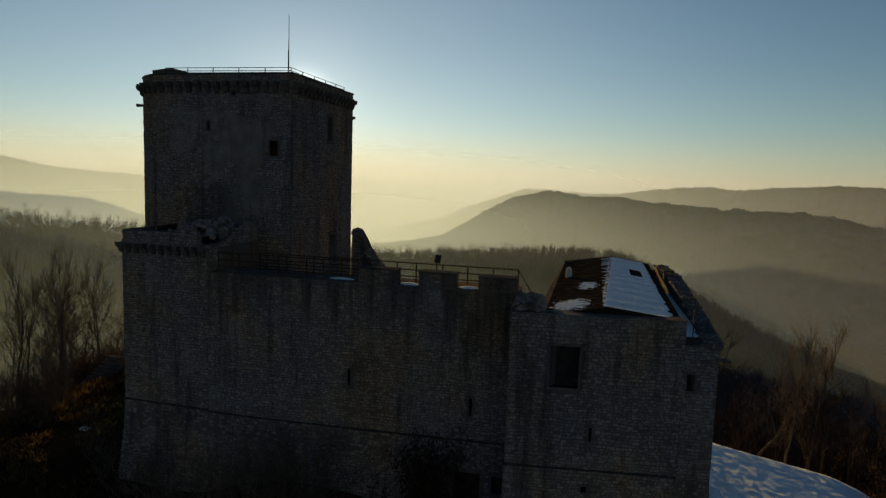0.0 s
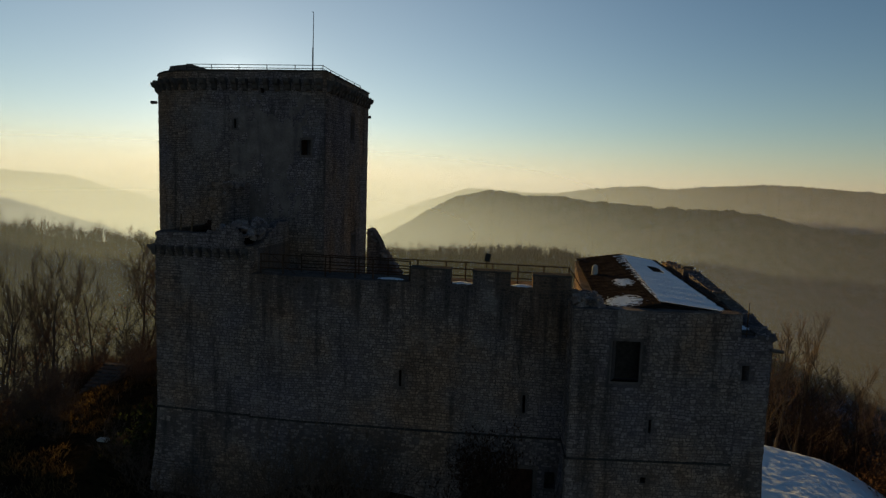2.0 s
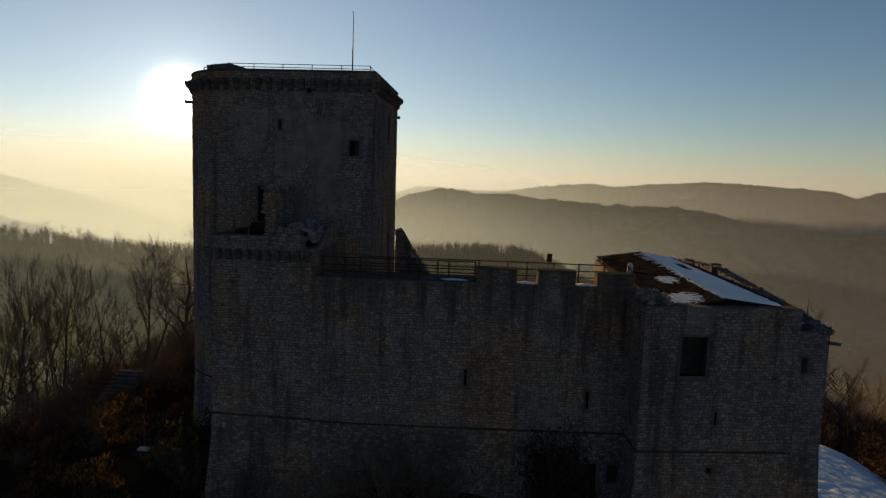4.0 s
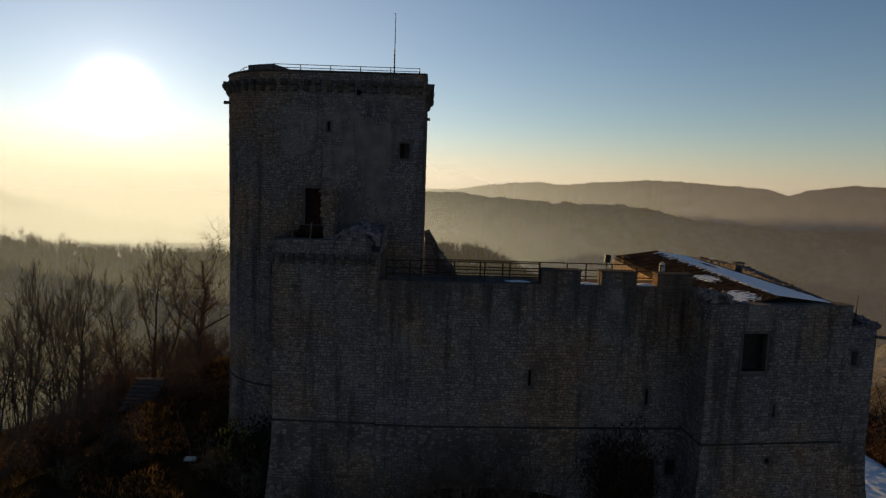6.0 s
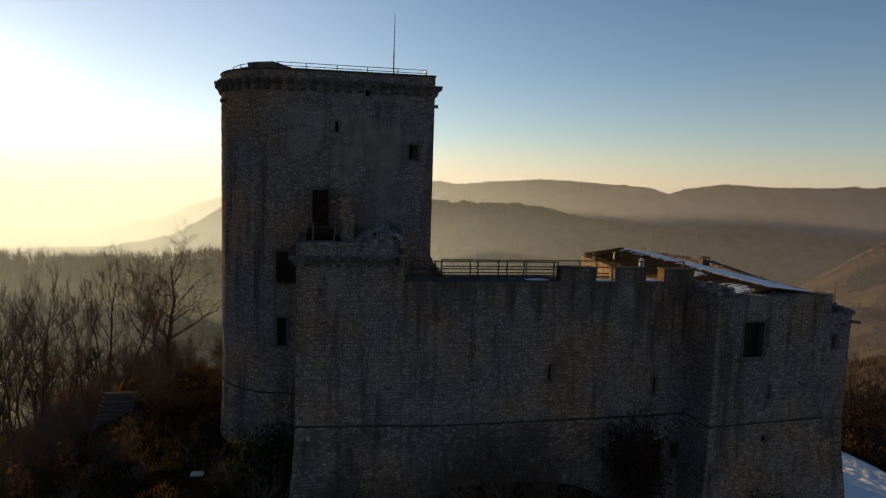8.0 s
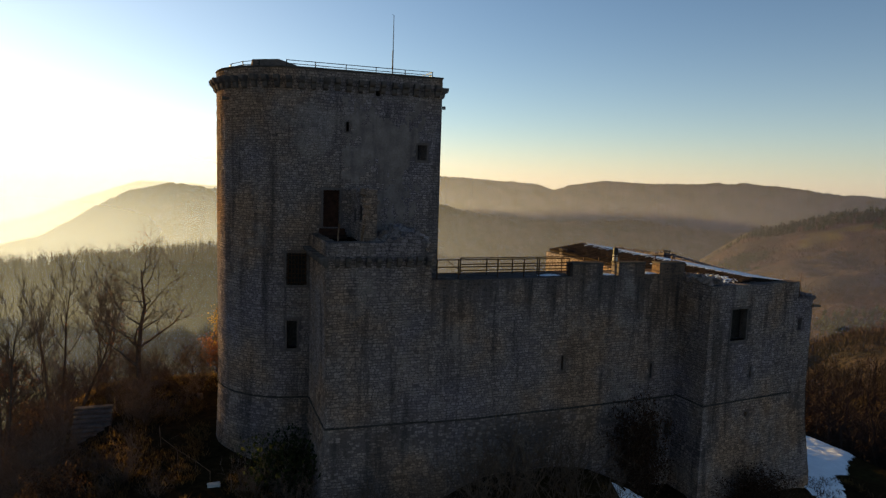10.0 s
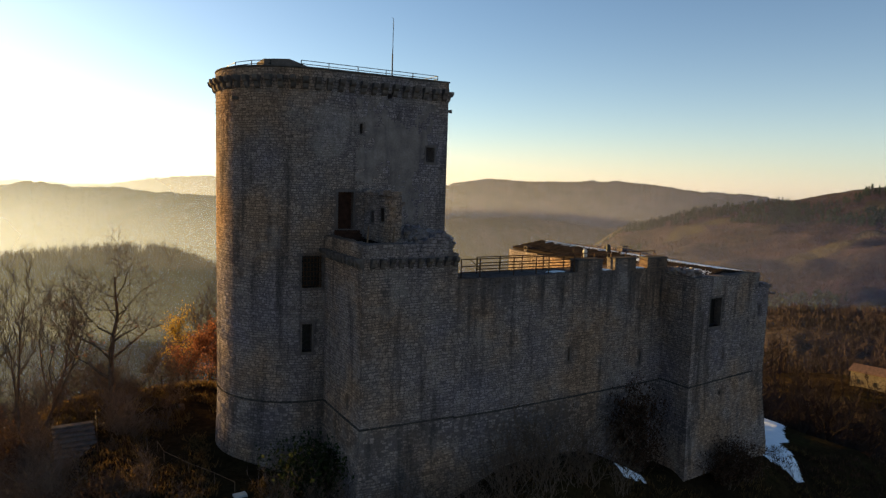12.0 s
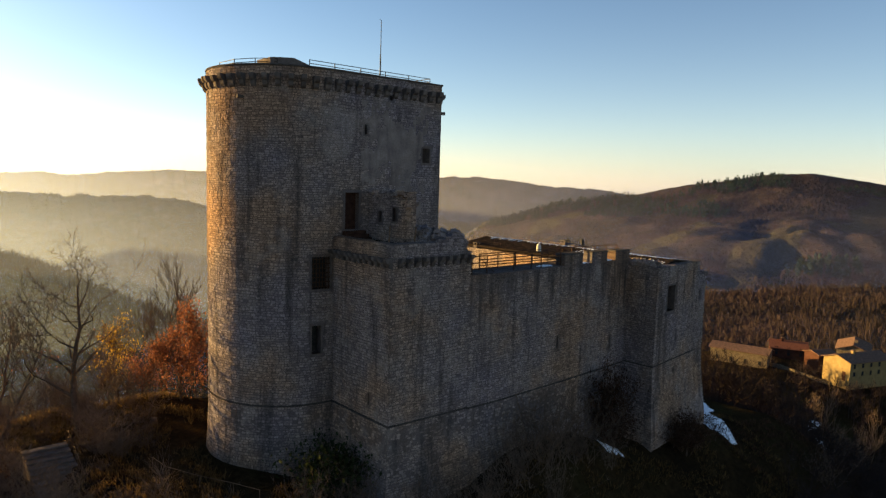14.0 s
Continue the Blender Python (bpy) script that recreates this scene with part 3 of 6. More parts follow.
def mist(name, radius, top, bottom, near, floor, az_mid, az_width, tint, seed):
    """A curved translucent sheet standing in for haze: density peaks towards az_mid and fades at its top."""
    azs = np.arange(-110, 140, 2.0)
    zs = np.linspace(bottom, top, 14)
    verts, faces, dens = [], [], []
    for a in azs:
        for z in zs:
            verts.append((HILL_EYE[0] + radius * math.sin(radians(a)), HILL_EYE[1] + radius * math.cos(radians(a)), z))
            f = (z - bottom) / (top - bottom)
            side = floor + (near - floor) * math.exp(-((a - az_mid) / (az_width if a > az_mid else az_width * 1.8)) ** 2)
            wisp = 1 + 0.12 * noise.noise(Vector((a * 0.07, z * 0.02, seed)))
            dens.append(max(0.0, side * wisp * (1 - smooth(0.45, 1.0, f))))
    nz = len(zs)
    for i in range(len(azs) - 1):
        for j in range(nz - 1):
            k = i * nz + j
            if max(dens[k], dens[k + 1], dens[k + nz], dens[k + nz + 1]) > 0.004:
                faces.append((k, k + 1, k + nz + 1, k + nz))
    m = haze_sheet_material(name, tint)
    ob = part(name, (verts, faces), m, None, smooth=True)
    at = ob.data.attributes.new("haze_amount", "FLOAT", "POINT")
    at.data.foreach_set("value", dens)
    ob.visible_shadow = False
    tagged(ob, "translucent sheet standing in for evening haze", "mist", kind="structure")


# sheets added for haze, denser towards the sun to brighten the hills there
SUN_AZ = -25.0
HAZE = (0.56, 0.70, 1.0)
mist("backdrop_far_haze_sheet", 2630, 230, -260, 0.80, 0.06, SUN_AZ, 30, HAZE, 1.0)
mist("backdrop_hill_haze_sheet", 1270, 85, -240, 0.50, 0.03, SUN_AZ, 29, HAZE, 2.0)
mist("backdrop_valley_haze_sheet", 700, 40, -230, 0.32, 0.03, SUN_AZ, 30, HAZE, 4.0)
mist("backdrop_ridge_haze_sheet", 320, 50, -200, 0.13, 0.02, SUN_AZ, 38, HAZE, 5.0)
mist("backdrop_wood_haze_sheet", 104, 40, -80, 0.15, 0.0, -38, 26, HAZE, 7.0)
# blue-grey sheets that tint the right-hand hills as haze would
mist("backdrop_side_haze_sheet", 2560, 230, -260, 0.12, 0.0, 48, 40, (0.58, 0.58, 0.76), 10.0)
mist("backdrop_right_haze_sheet", 478, 75, -130, 0.14, 0.0, 62, 26, (0.56, 0.57, 0.82), 9.0)


# ---- castle: tower ----
def talus(amount, z_top=6.0, z_bot=-2.0):
    return lambda z: amount * smooth(z_top, z_bot, z) if z < z_top else 0.0


CX, CY, CR = -27.42, 44.20, 5.16
TOWER_PTS = [(CX + CR * math.cos(radians(a)), CY + CR * math.sin(radians(a))) for a in np.linspace(90, 270, 37)]
TOWER_PTS[-1] = (CX, 39.02)
TOWER_PTS += [(-23.2, 38.93), (-19.05, 38.86), (-19.05, 44.2), (-19.06, 49.45), (-23.2, 49.42), (CX, CY + CR)]
TOWER = Plan(TOWER_PTS, talus(0.30))


def on_tower(x0, x1, z0, z1, y=38.9):
    a, b = TOWER.nearest(x0, y), TOWER.nearest(x1, y)
    return (min(a, b), max(a, b), z0, z1)


def on_east(y0, y1, z0, z1):
    return (TOWER.nearest(-19.05, y0), TOWER.nearest(-19.05, y1), z0, z1)


H_SMALL = on_tower(-20.60, -19.98, 20.85, 21.80)
H_DOOR = on_tower(-26.48, -25.49, 16.55, 18.83)
H_SLIT = on_tower(-25.15, -24.97, 22.42, 23.02)
H_HOLE = on_tower(-23.34, -23.08, 24.66, 24.98)
H_GRATE = on_tower(-28.66, -27.42, 12.99, 14.94, 39.1)
H_LOW = on_tower(-28.62, -28.01, 9.02, 10.75, 39.1)
H_EAST = on_east(44.6, 45.35, 22.20, 23.85)
H_EDOOR = on_east(45.2, 46.2, 13.4, 15.3)
FRAMED = [H_SMALL, H_DOOR, H_GRATE, H_LOW, H_EAST, H_EDOOR]
T_HOLES = [H_SMALL, H_DOOR, H_SLIT, H_HOLE, H_GRATE, H_LOW, H_EAST, H_EDOOR]

tower = thing("castle_tower", "tall D-shaped keep of grey-beige rubble stone, crowned with corbels", "tower")
part("wall", shell(TOWER, [-3, 0, 2, 4, 6, 10, 15, 20, 25.45, 26.0], 1.5, T_HOLES), M_MORTAR, tower)


def tower_relief(s, z):
    x, y, _ = TOWER.at(s, z)
    if y < 39.2 and x > -26.2 and 15 < z < 24.4:
        edge = -24.9 + 0.7 * noise.noise(Vector((z * 0.35, 2.2, 0)))
        if x > edge:
            return 0.3 if noise.noise(Vector((x * 0.5, z * 0.4, 7))) > -0.3 else 0.7
    return 1.0


def band(plan, s0, s1, z, prof, step=0.4):
    """A moulding along a wall: prof is a closed list of (out, up)."""
    n = max(2, int((s1 - s0) / step))
    ss = sorted(set(np.linspace(s0, s1, n)) | {float(v) for v in plan.s if s0 < v < s1})
    verts = [plan.at(s, z + u, o) for s in ss for o, u in prof]
    k = len(prof)
    faces = [(i * k + j, i * k + (j + 1) % k, (i + 1) * k + (j + 1) % k, (i + 1) * k + j) for i in range(len(ss) - 1) for j in range(k)]
    faces += [tuple(range(k))[::-1], tuple(range((len(ss) - 1) * k, len(ss) * k))]
    return verts, faces


S_FRONT_END = TOWER.nearest(-19.05, 38.86)
part("string_course", band(TOWER, 0, S_FRONT_END, 5.9, ((-0.05, -0.05), (0.05, -0.05), (0.085, 0.0), (0.04, 0.05), (-0.05, 0.07))), M_LEDGE, tower, "thin stone string course, coloured dark as its shadow line")
part("coping", band(TOWER, 0, TOWER.length, 26.0, ((-0.62, 0.0), (0.05, 0.0), (0.07, 0.05), (0.03, 0.10), (-0.60, 0.11))), M_SLAB, tower, "flat grey coping slabs")
roof_pts = [TOWER.at(s, 25.5, -1.45) for s in TOWER.s[:-1]]
part("roof_terrace", ([(p[0], p[1], z) for z in (25.3, 25.5) for p in roof_pts], [tuple(range(len(roof_pts))[::-1]), tuple(range(len(roof_pts), 2 * len(roof_pts)))] + [(i, (i + 1) % len(roof_pts), len(roof_pts) + (i + 1) % len(roof_pts), len(roof_pts) + i) for i in range(len(roof_pts))]), M_SLAB, tower)


def corbel_mesh(w, reach, h):
    """Stepped stone bracket with two rounded lobes, back at y = 0, reaching to -y."""
    prof = [(0.0, 0.0)]
    for k in range(2):
        z0, z1 = h * k / 2, h * (k + 1) / 2
        r0, r1 = reach * k / 2, reach * (k + 1) / 2
        for a in (0, 30, 60, 90):
            prof.append((r0 + (r1 - r0) * math.sin(radians(a)), z0 + (z1 - z0) * 0.75 * (1 - math.cos(radians(a)))))
        prof.append((r1, z1))
    prof.append((0.0, h))
    bm = bmesh.new()
    sides = []
    for x in (-w / 2, w / 2):
        sides.append([bm.verts.new((x, 0.06 - o if o == 0 else -o, z)) for o, z in prof])
    n = len(prof)
    for i in range(n):
        bm.faces.new((sides[0][i], sides[0][(i + 1) % n], sides[1][(i + 1) % n], sides[1][i]))
    bm.faces.new(sides[0][::-1])
    bm.faces.new(sides[1])
    bmesh.ops.recalc_face_normals(bm, faces=bm.faces)
    me = bpy.data.meshes.new("corbel")
    bm.to_mesh(me)
    bm.free()
    me.materials.append(M_CORBEL)
    return me


CORBEL = corbel_mesh(0.32, 0.50, 0.74)
rnd = random.Random(5)
n_corb = 62
for i in range(n_corb):
    s = (i + 0.5) * TOWER.length / n_corb
    n = TOWER.normal(s)
    x, y, _ = TOWER.at(s, 20)
    part("corbel", CORBEL, M_CORBEL, tower, at=pose(x, y, 24.78 + rnd.uniform(-0.03, 0.03), 0, rnd.uniform(-2, 2), math.degrees(math.atan2(n[0], -n[1]))) @ Matrix.Diagonal((rnd.uniform(0.85, 1.12), rnd.uniform(0.8, 1.05), 1, 1)))
for cx, cy in ((-19.05, 38.86), (-19.06, 49.45), (-31.9, 41.5)):
    bm = bmesh.new()
    rod(bm, (cx, cy - 0.05, 24.2), (cx + (0.2 if cx > -25 else -0.4), cy - 0.1, 24.2), 0.10, 0.12, 7)
    part("water_spout", bm, M_CORBEL, tower, "short worn stone spout")


def opening_frame(plan, hole, parent, mat, wide=0.16, proud=0.05, sill=True, lintel=0.2):
    """Dressed stone surround as separate pieces: two jambs, lintel, sill."""
    s0, s1, z0, z1 = hole
    for name, (a, b, c, d) in {"jamb": (s0 - wide, s0, z0, z1), "jamb_other": (s1, s1 + wide, z0, z1), "lintel": (s0 - wide - 0.06, s1 + wide + 0.06, z1, z1 + lintel), "sill": (s0 - wide, s1 + wide, z0 - 0.14, z0)}.items():
        if name == "sill" and not sill:
            continue
        vs = [plan.at(s, z, o) for o in (-0.35, proud) for s, z in ((a, c), (b, c), (b, d), (a, d))]
        part("jamb" if name.startswith("jamb") else name, (vs, [(3, 2, 1, 0), (4, 5, 6, 7), (0, 1, 5, 4), (1, 2, 6, 5), (2, 3, 7, 6), (3, 0, 4, 7)]), mat, parent)


def panel(plan, hole, depth, thick, inset=0.0):
    s0, s1, z0, z1 = hole
    vs = [plan.at(s, z, o) for o in (-depth - thick, -depth) for s, z in ((s0 + inset, z0 + inset), (s1 - inset, z0 + inset), (s1 - inset, z1 - inset), (s0 + inset, z1 - inset))]
    return vs, [(3, 2, 1, 0), (4, 5, 6, 7), (0, 1, 5, 4), (1, 2, 6, 5), (2, 3, 7, 6), (3, 0, 4, 7)]


def boards(plan, hole, depth, n, parent, mat, name="board"):
    """Upright boards that fill an opening."""
    s0, s1, z0, z1 = hole
    for k in range(n):
        a, b = s0 + (s1 - s0) * k / n + 0.006, s0 + (s1 - s0) * (k + 1) / n - 0.006
        part(name, panel(plan, (a, b, z0, z1), depth + 0.004 * (k % 2), 0.05), mat, parent)


def grille(plan, hole, depth, nv, nh, parent, r=0.02):
    s0, s1, z0, z1 = hole
    for k in range(nv):
        s = s0 + (s1 - s0) * (k + 0.5) / nv
        bm = bmesh.new()
        rod(bm, plan.at(s, z0, -depth), plan.at(s, z1, -depth), r, r, 6)
        part("bar", bm, M_IRON, parent)
    for k in range(nh):
        z = z0 + (z1 - z0) * (k + 0.5) / nh
        bm = bmesh.new()
        rod(bm, plan.at(s0, z, -depth - 0.02), plan.at(s1, z, -depth - 0.02), r, r, 6)
        part("bar", bm, M_IRON, parent)


for hole in (H_SMALL, H_DOOR, H_GRATE, H_LOW, H_EAST, H_EDOOR):
    opening_frame(TOWER, hole, tower, M_DRESSED, wide=0.10, proud=0.02, lintel=0.16, sill=hole is not H_DOOR)
door = part("door", panel(TOWER, (H_DOOR[0], H_DOOR[1], H_DOOR[2], H_DOOR[3]), 0.50, 0.03), M_OLDWOOD, tower, "dark reddish wooden plank door, closed")
boards(TOWER, H_DOOR, 0.42, 5, door, M_OLDWOOD)
# dark panels close the tower windows in place of the unlit inside
win = part("window", panel(TOWER, H_GRATE, 0.75, 0.04), M_IRON_AND_WINDOW_DARK, tower, "dark window behind a rusty iron grille")
grille(TOWER, H_GRATE, 0.06, 6, 7, win, 0.03)
win = part("window", panel(TOWER, H_SMALL, 0.6, 0.04), M_OLDWOOD, tower, "small window with a brown wooden shutter")
win = part("window", panel(TOWER, H_LOW, 0.7, 0.04), M_IRON_AND_WINDOW_DARK, tower, "narrow dark window")
win = part("window", panel(TOWER, H_EAST, 0.6, 0.04), M_IRON_AND_WINDOW_DARK, tower, "tall window with iron bars")
grille(TOWER, H_EAST, 0.12, 3, 5, win, 0.015)
part("door", panel(TOWER, H_EDOOR, 0.5, 0.05), M_OLDWOOD, tower)

# low stair hood on the tower roof
bm = bmesh.new()
hood = [(-30.5, 25.5), (-30.55, 26.54), (-29.9, 26.62), (-29.0, 26.70), (-27.5, 26.28), (-27.1, 25.5)]
sides = [[bm.verts.new((x, y, z)) for x, z in hood] for y in (40.8, 42.5)]
for i in range(len(hood)):
    j = (i + 1) % len(hood)
    bm.faces.new((sides[0][i], sides[0][j], sides[1][j], sides[1][i]))
bm.faces.new(sides[0][::-1])
bm.faces.new(sides[1])
part("stair_hood", bm, M_CORBEL, tower, "low sloping brown hood over the roof stair")

tower_stones = stones(TOWER, 0, TOWER.nearest(-19.05, 49.4), -1.0, 25.98, [(h[0] - 0.10, h[1] + 0.10, h[2] - 0.13, h[3] + 0.16) if h in FRAMED else h for h in T_HOLES], random.Random(11), relief=tower_relief)


def plaster_patch(plan, s0, s1, z0, z1, holes, off, step=0.12):
    """Remains of a lime coat on a wall, thin and ragged at its edge."""
    ns, nz = int((s1 - s0) / step), int((z1 - z0) / step)
    keep, verts, faces = {}, [], []

    def there(s, z):
        e = min(s - s0, s1 - s, (z - z0) * 0.8, (z1 - z) * 0.8)
        w = noise.noise(Vector((s * 0.55, z * 0.4, 1.7))) + 0.6 * noise.noise(Vector((s * 1.9, z * 1.5, 4.1))) + 0.35 * noise.noise(Vector((s * 5.5, z * 4.5, 6.1)))
        return e * 0.7 + w * 1.9 - 0.55

    def vid(i, j):
        if (i, j) not in keep:
            s, z = s0 + i * step, z0 + j * step
            keep[i, j] = len(verts)
            k = min(max(there(s, z), 0.0), 0.4) / 0.4
            verts.append(plan.at(s + 0.04 * noise.noise(Vector((s * 9, z * 9, 0))), z + 0.04 * noise.noise(Vector((s * 9, z * 9, 5))), off * (0.35 + 0.65 * k) + 0.01 * noise.noise(Vector((s * 2, z * 2, 8)))))
        return keep[i, j]

    for i in range(ns):
        for j in range(nz):
            s, z = s0 + (i + 0.5) * step, z0 + (j + 0.5) * step
            if there(s, z) > 0 and not any(h[0] - 0.15 < s < h[1] + 0.15 and h[2] - 0.15 < z < h[3] + 0.15 for h in holes):
                faces.append((vid(i, j), vid(i + 1, j), vid(i + 1, j + 1), vid(i, j + 1)))
    return verts, faces


M_PLASTER = mottled("old_lime_coat", (0.14, 0.114, 0.103), (0.25, 0.205, 0.186), 1.1, 9, 0.92, stain=((0.09, 0.075, 0.07), 1.3, 0.5, 0.68, 0.6), bump_dist=0.02)
part("lime_coat", plaster_patch(TOWER, TOWER.nearest(-25.4, 38.9), TOWER.nearest(-19.9, 38.9), 15.8, 24.6, T_HOLES, 0.032), M_PLASTER, tower, "remains of a smooth lime coat", kind="stuff")


def railing(posts, z0, z1, bars, parent, mat, r=0.03, post_r=0.035):
    for x, y in posts:
        bm = bmesh.new()
        rod(bm, (x, y, z0), (x, y, z1), post_r, post_r, 8)
        part("post", bm, mat, parent)
    for z in bars:
        verts, faces = [], []
        tube(verts, faces, [Vector((*p, z)) for p in posts], [r] * len(posts), 6)
        part("rail", (verts, faces), mat, parent)


t_rail = thing("roof_railing", "thin dark steel railing round the tower roof", "railing")
posts = [(x, 39.6) for x in (-28.66, -26.95, -25.08, -23.2, -21.32, -19.5)] + [(-19.6, y) for y in (41.5, 43.4, 45.3, 47.2, 48.9)]
railing(posts, 25.5, 26.52, (26.30, 26.50), t_rail, M_IRON_AND_WINDOW_DARK, 0.022, 0.028)
t_rail = thing("roof_railing", "thin dark steel railing round the tower roof", "railing")
posts = [(CX + 4.45 * math.cos(radians(a)), CY + 4.45 * math.sin(radians(a))) for a in (120, 145, 170, 195, 215, 232)]
railing(posts, 25.5, 26.52, (26.30, 26.50), t_rail, M_IRON_AND_WINDOW_DARK, 0.022, 0.028)

pole = thing("flagpole", "slim grey metal mast on the tower roof", "mast", at=(-21.3, 42.85, 25.5))
bm = bmesh.new()
rod(bm, (0, 0, 0), (0, 0, 2.7), 0.055, 0.045, 10)
part("lower_tube", bm, M_IRON_AND_WINDOW_DARK, pole)
bm = bmesh.new()
rod(bm, (0.01, 0, 2.6), (0.02, 0, 5.05), 0.03, 0.02, 8)
part("upper_tube", bm, M_IRON_AND_WINDOW_DARK, pole)
bm = bmesh.new()
rod(bm, (0.02, 0, 5.03), (-0.08, 0, 5.08), 0.02, 0.015, 6)
part("tip", bm, M_IRON_AND_WINDOW_DARK, pole)
bm = bmesh.new()
box(bm, -0.18, 0.18, -0.18, 0.18, 0, 0.06, bev=0.01)
part("base_plate", bm, M_IRON_AND_WINDOW_DARK, pole)

# ---- castle: bastion in front of the tower ----
BAST = Plan([(-27.25, 39.2), (-27.22, 36.2), (-27.15, 33.28), (-24.3, 33.15), (-21.35, 33.05), (-21.3, 35.0), (-21.25, 38.8)], talus(0.55))
bastion = thing("castle_bastion", "square rubble-stone bastion with a corbelled, ruined terrace", "bastion")
B_HOLES = [(4.0, 4.14, 6.7, 7.4)]
part("wall", shell(BAST, [-4, 0, 2, 4, 6, 10, 15.6], 1.2, B_HOLES), M_MORTAR, bastion)
s_end = BAST.nearest(-21.35, 33.05)
part("string_course", band(BAST, 0, s_end, 5.92, ((-0.05, -0.05), (0.05, -0.05), (0.085, 0.0), (0.04, 0.05), (-0.05, 0.07))), M_LEDGE, bastion, "thin stone string course, coloured dark as its shadow line")
# parapet with an uneven broken top
rnd = random.Random(8)


def parapet_top(s):
    x, y, _ = BAST.at(s, 10)
    h = 16.22 + 0.06 * noise.noise(Vector((s * 1.3, 0, 5)))
    if x > -23.9:
        h += 0.55 * smooth(-24.0, -22.6, x) * (0.75 + 0.5 * noise.noise(Vector((s * 1.1, 3, 5))))
    if x > -21.9:
        h = 15.45 + 1.25 * smooth(33.4, 37.5, y) + 0.2 * noise.noise(Vector((s * 2.5, 3, 1)))
        h = max(h, 16.6 - 3.0 * (x + 21.95)) if y < 33.5 else h
    return h


ss = np.arange(0, BAST.length, 0.25)
verts, faces = [], []
for s in ss:
    h = parapet_top(s)
    for o, z in ((-0.02, 15.45), (-0.02, h - 0.03), (-0.5, h), (-0.55, 15.45)):
        verts.append(BAST.at(s, z, o))
for i in range(len(ss) - 1):
    for j in range(4):
        faces.append((i * 4 + j, i * 4 + (j + 1) % 4, i * 4 + 4 + (j + 1) % 4, i * 4 + 4 + j))
faces += [(3, 2, 1, 0), tuple(len(verts) - 4 + k for k in range(4))]
part("parapet", (verts, faces), M_MORTAR, bastion)
bm = bmesh.new()
box(bm, -26.6, -21.9, 33.8, 38.95, 15.3, 15.95)
part("terrace_floor", bm, M_GROUND, bastion, "earth and dry grass on the terrace")
SMALL_CORBEL = corbel_mesh(0.24, 0.44, 0.58)
s = 0.3
while s < s_end - 0.1:
    n = BAST.normal(s)
    x, y, _ = BAST.at(s, 10)
    part("corbel", SMALL_CORBEL, M_CORBEL, bastion, at=pose(x, y, 14.84 + rnd.uniform(-0.02, 0.02), 0, 0, math.degrees(math.atan2(n[0], -n[1]))))
    s += 0.56
bast_stones = stones(BAST, 0, s_end + 1.0, -1.0, 15.42, B_HOLES, random.Random(12))
bast_stones += stones(BAST, 0, BAST.length - 0.3, 15.43, 17.2, [], random.Random(13), relief=lambda s, z: 1.3 if z < parapet_top(s) + 0.02 else 0)


def rubble(name, parent, count, place, size, seed, label=""):
    """Fallen stones heaped in one pile."""
    rnd = random.Random(seed)
    bm = bmesh.new()
    for _ in range(count):
        x, y, z = place(rnd)
        q = Euler((rnd.uniform(-0.5, 0.5), rnd.uniform(-0.5, 0.5), rnd.uniform(0, 3))).to_matrix()
        w, d, h = (rnd.uniform(*size) for _ in range(3))
        for v in box(bm, -w, w, -d, d, -h * 0.6, h * 0.6, jitter=0.03, rnd=rnd):
            v.co = q @ v.co + Vector((x, y, z))
    return part(name, bm, M_STONE, parent, label, kind="stuff")


rubble("fallen_rubble", bastion, 320, lambda r: (lambda x, y: (x, y, 15.9 + r.uniform(0.1, 0.95) * math.exp(-((x + 22.6) / 1.2) ** 2)))(r.uniform(-24.6, -21.5), r.uniform(33.4, 37.5)), (0.08, 0.22), 31, "fallen rubble stones heaped on the terrace")

# ruined cross wall on the terrace, with two niches
STUB = Plan([(-24.75, 38.95), (-24.70, 35.15), (-24.05, 35.10), (-24.05, 38.95)])
stub = thing("ruined_wall_stub", "broken rubble wall with two small niches on the terrace", "ruin")
N1, N2 = (1.0, 1.42, 17.05, 17.75), (2.45, 2.9, 17.2, 18.0)
part("wall", shell(STUB, [15.8, 17.0, 18.0, 18.75], 0.3, [N1, N2]), M_MORTAR, stub)
bm = bmesh.new()
box(bm, -24.45, -24.32, 35.4, 38.95, 15.8, 18.7)
part("core", bm, M_MORTAR, stub)
stub_stones = stones(STUB, 0, STUB.length, 15.9, 18.95, [N1, N2], random.Random(14))
rubble("broken_top", stub, 90, lambda r: (lambda y: (r.uniform(-24.75, -24.05), y, 18.75 + r.uniform(0, 0.2) - 1.6 * (1 - smooth(34.9, 35.7, y)) * r.random()))(r.uniform(35.0, 38.9)), (0.08, 0.2), 33)

for px, py, pz, lean in ((-26.35, 34.6, 16.1, 3), (-25.2, 33.75, 16.1, 6)):
    fp = thing("fence_post", "pale weathered wooden post on the terrace edge", "post", "terrace posts", at=(px, py, pz))
    fp.rotation_euler = (0, radians(lean), 0)
    bm = bmesh.new()
    rod(bm, (0, 0, -0.2), (0, 0, 1.0), 0.055, 0.045, 8)
    part("shaft", bm, M_WOOD, fp)
steps = thing("wooden_landing", "reddish-brown wooden steps below the tower door", "steps")
for k in range(3):
    bm = bmesh.new()
    box(bm, -26.75, -25.2, 38.85 - 0.32 * (k + 1), 38.85 - 0.32 * k, 15.95, 16.5 - 0.18 * k, bev=0.01)
    part("step", bm, M_OLDWOOD, steps)

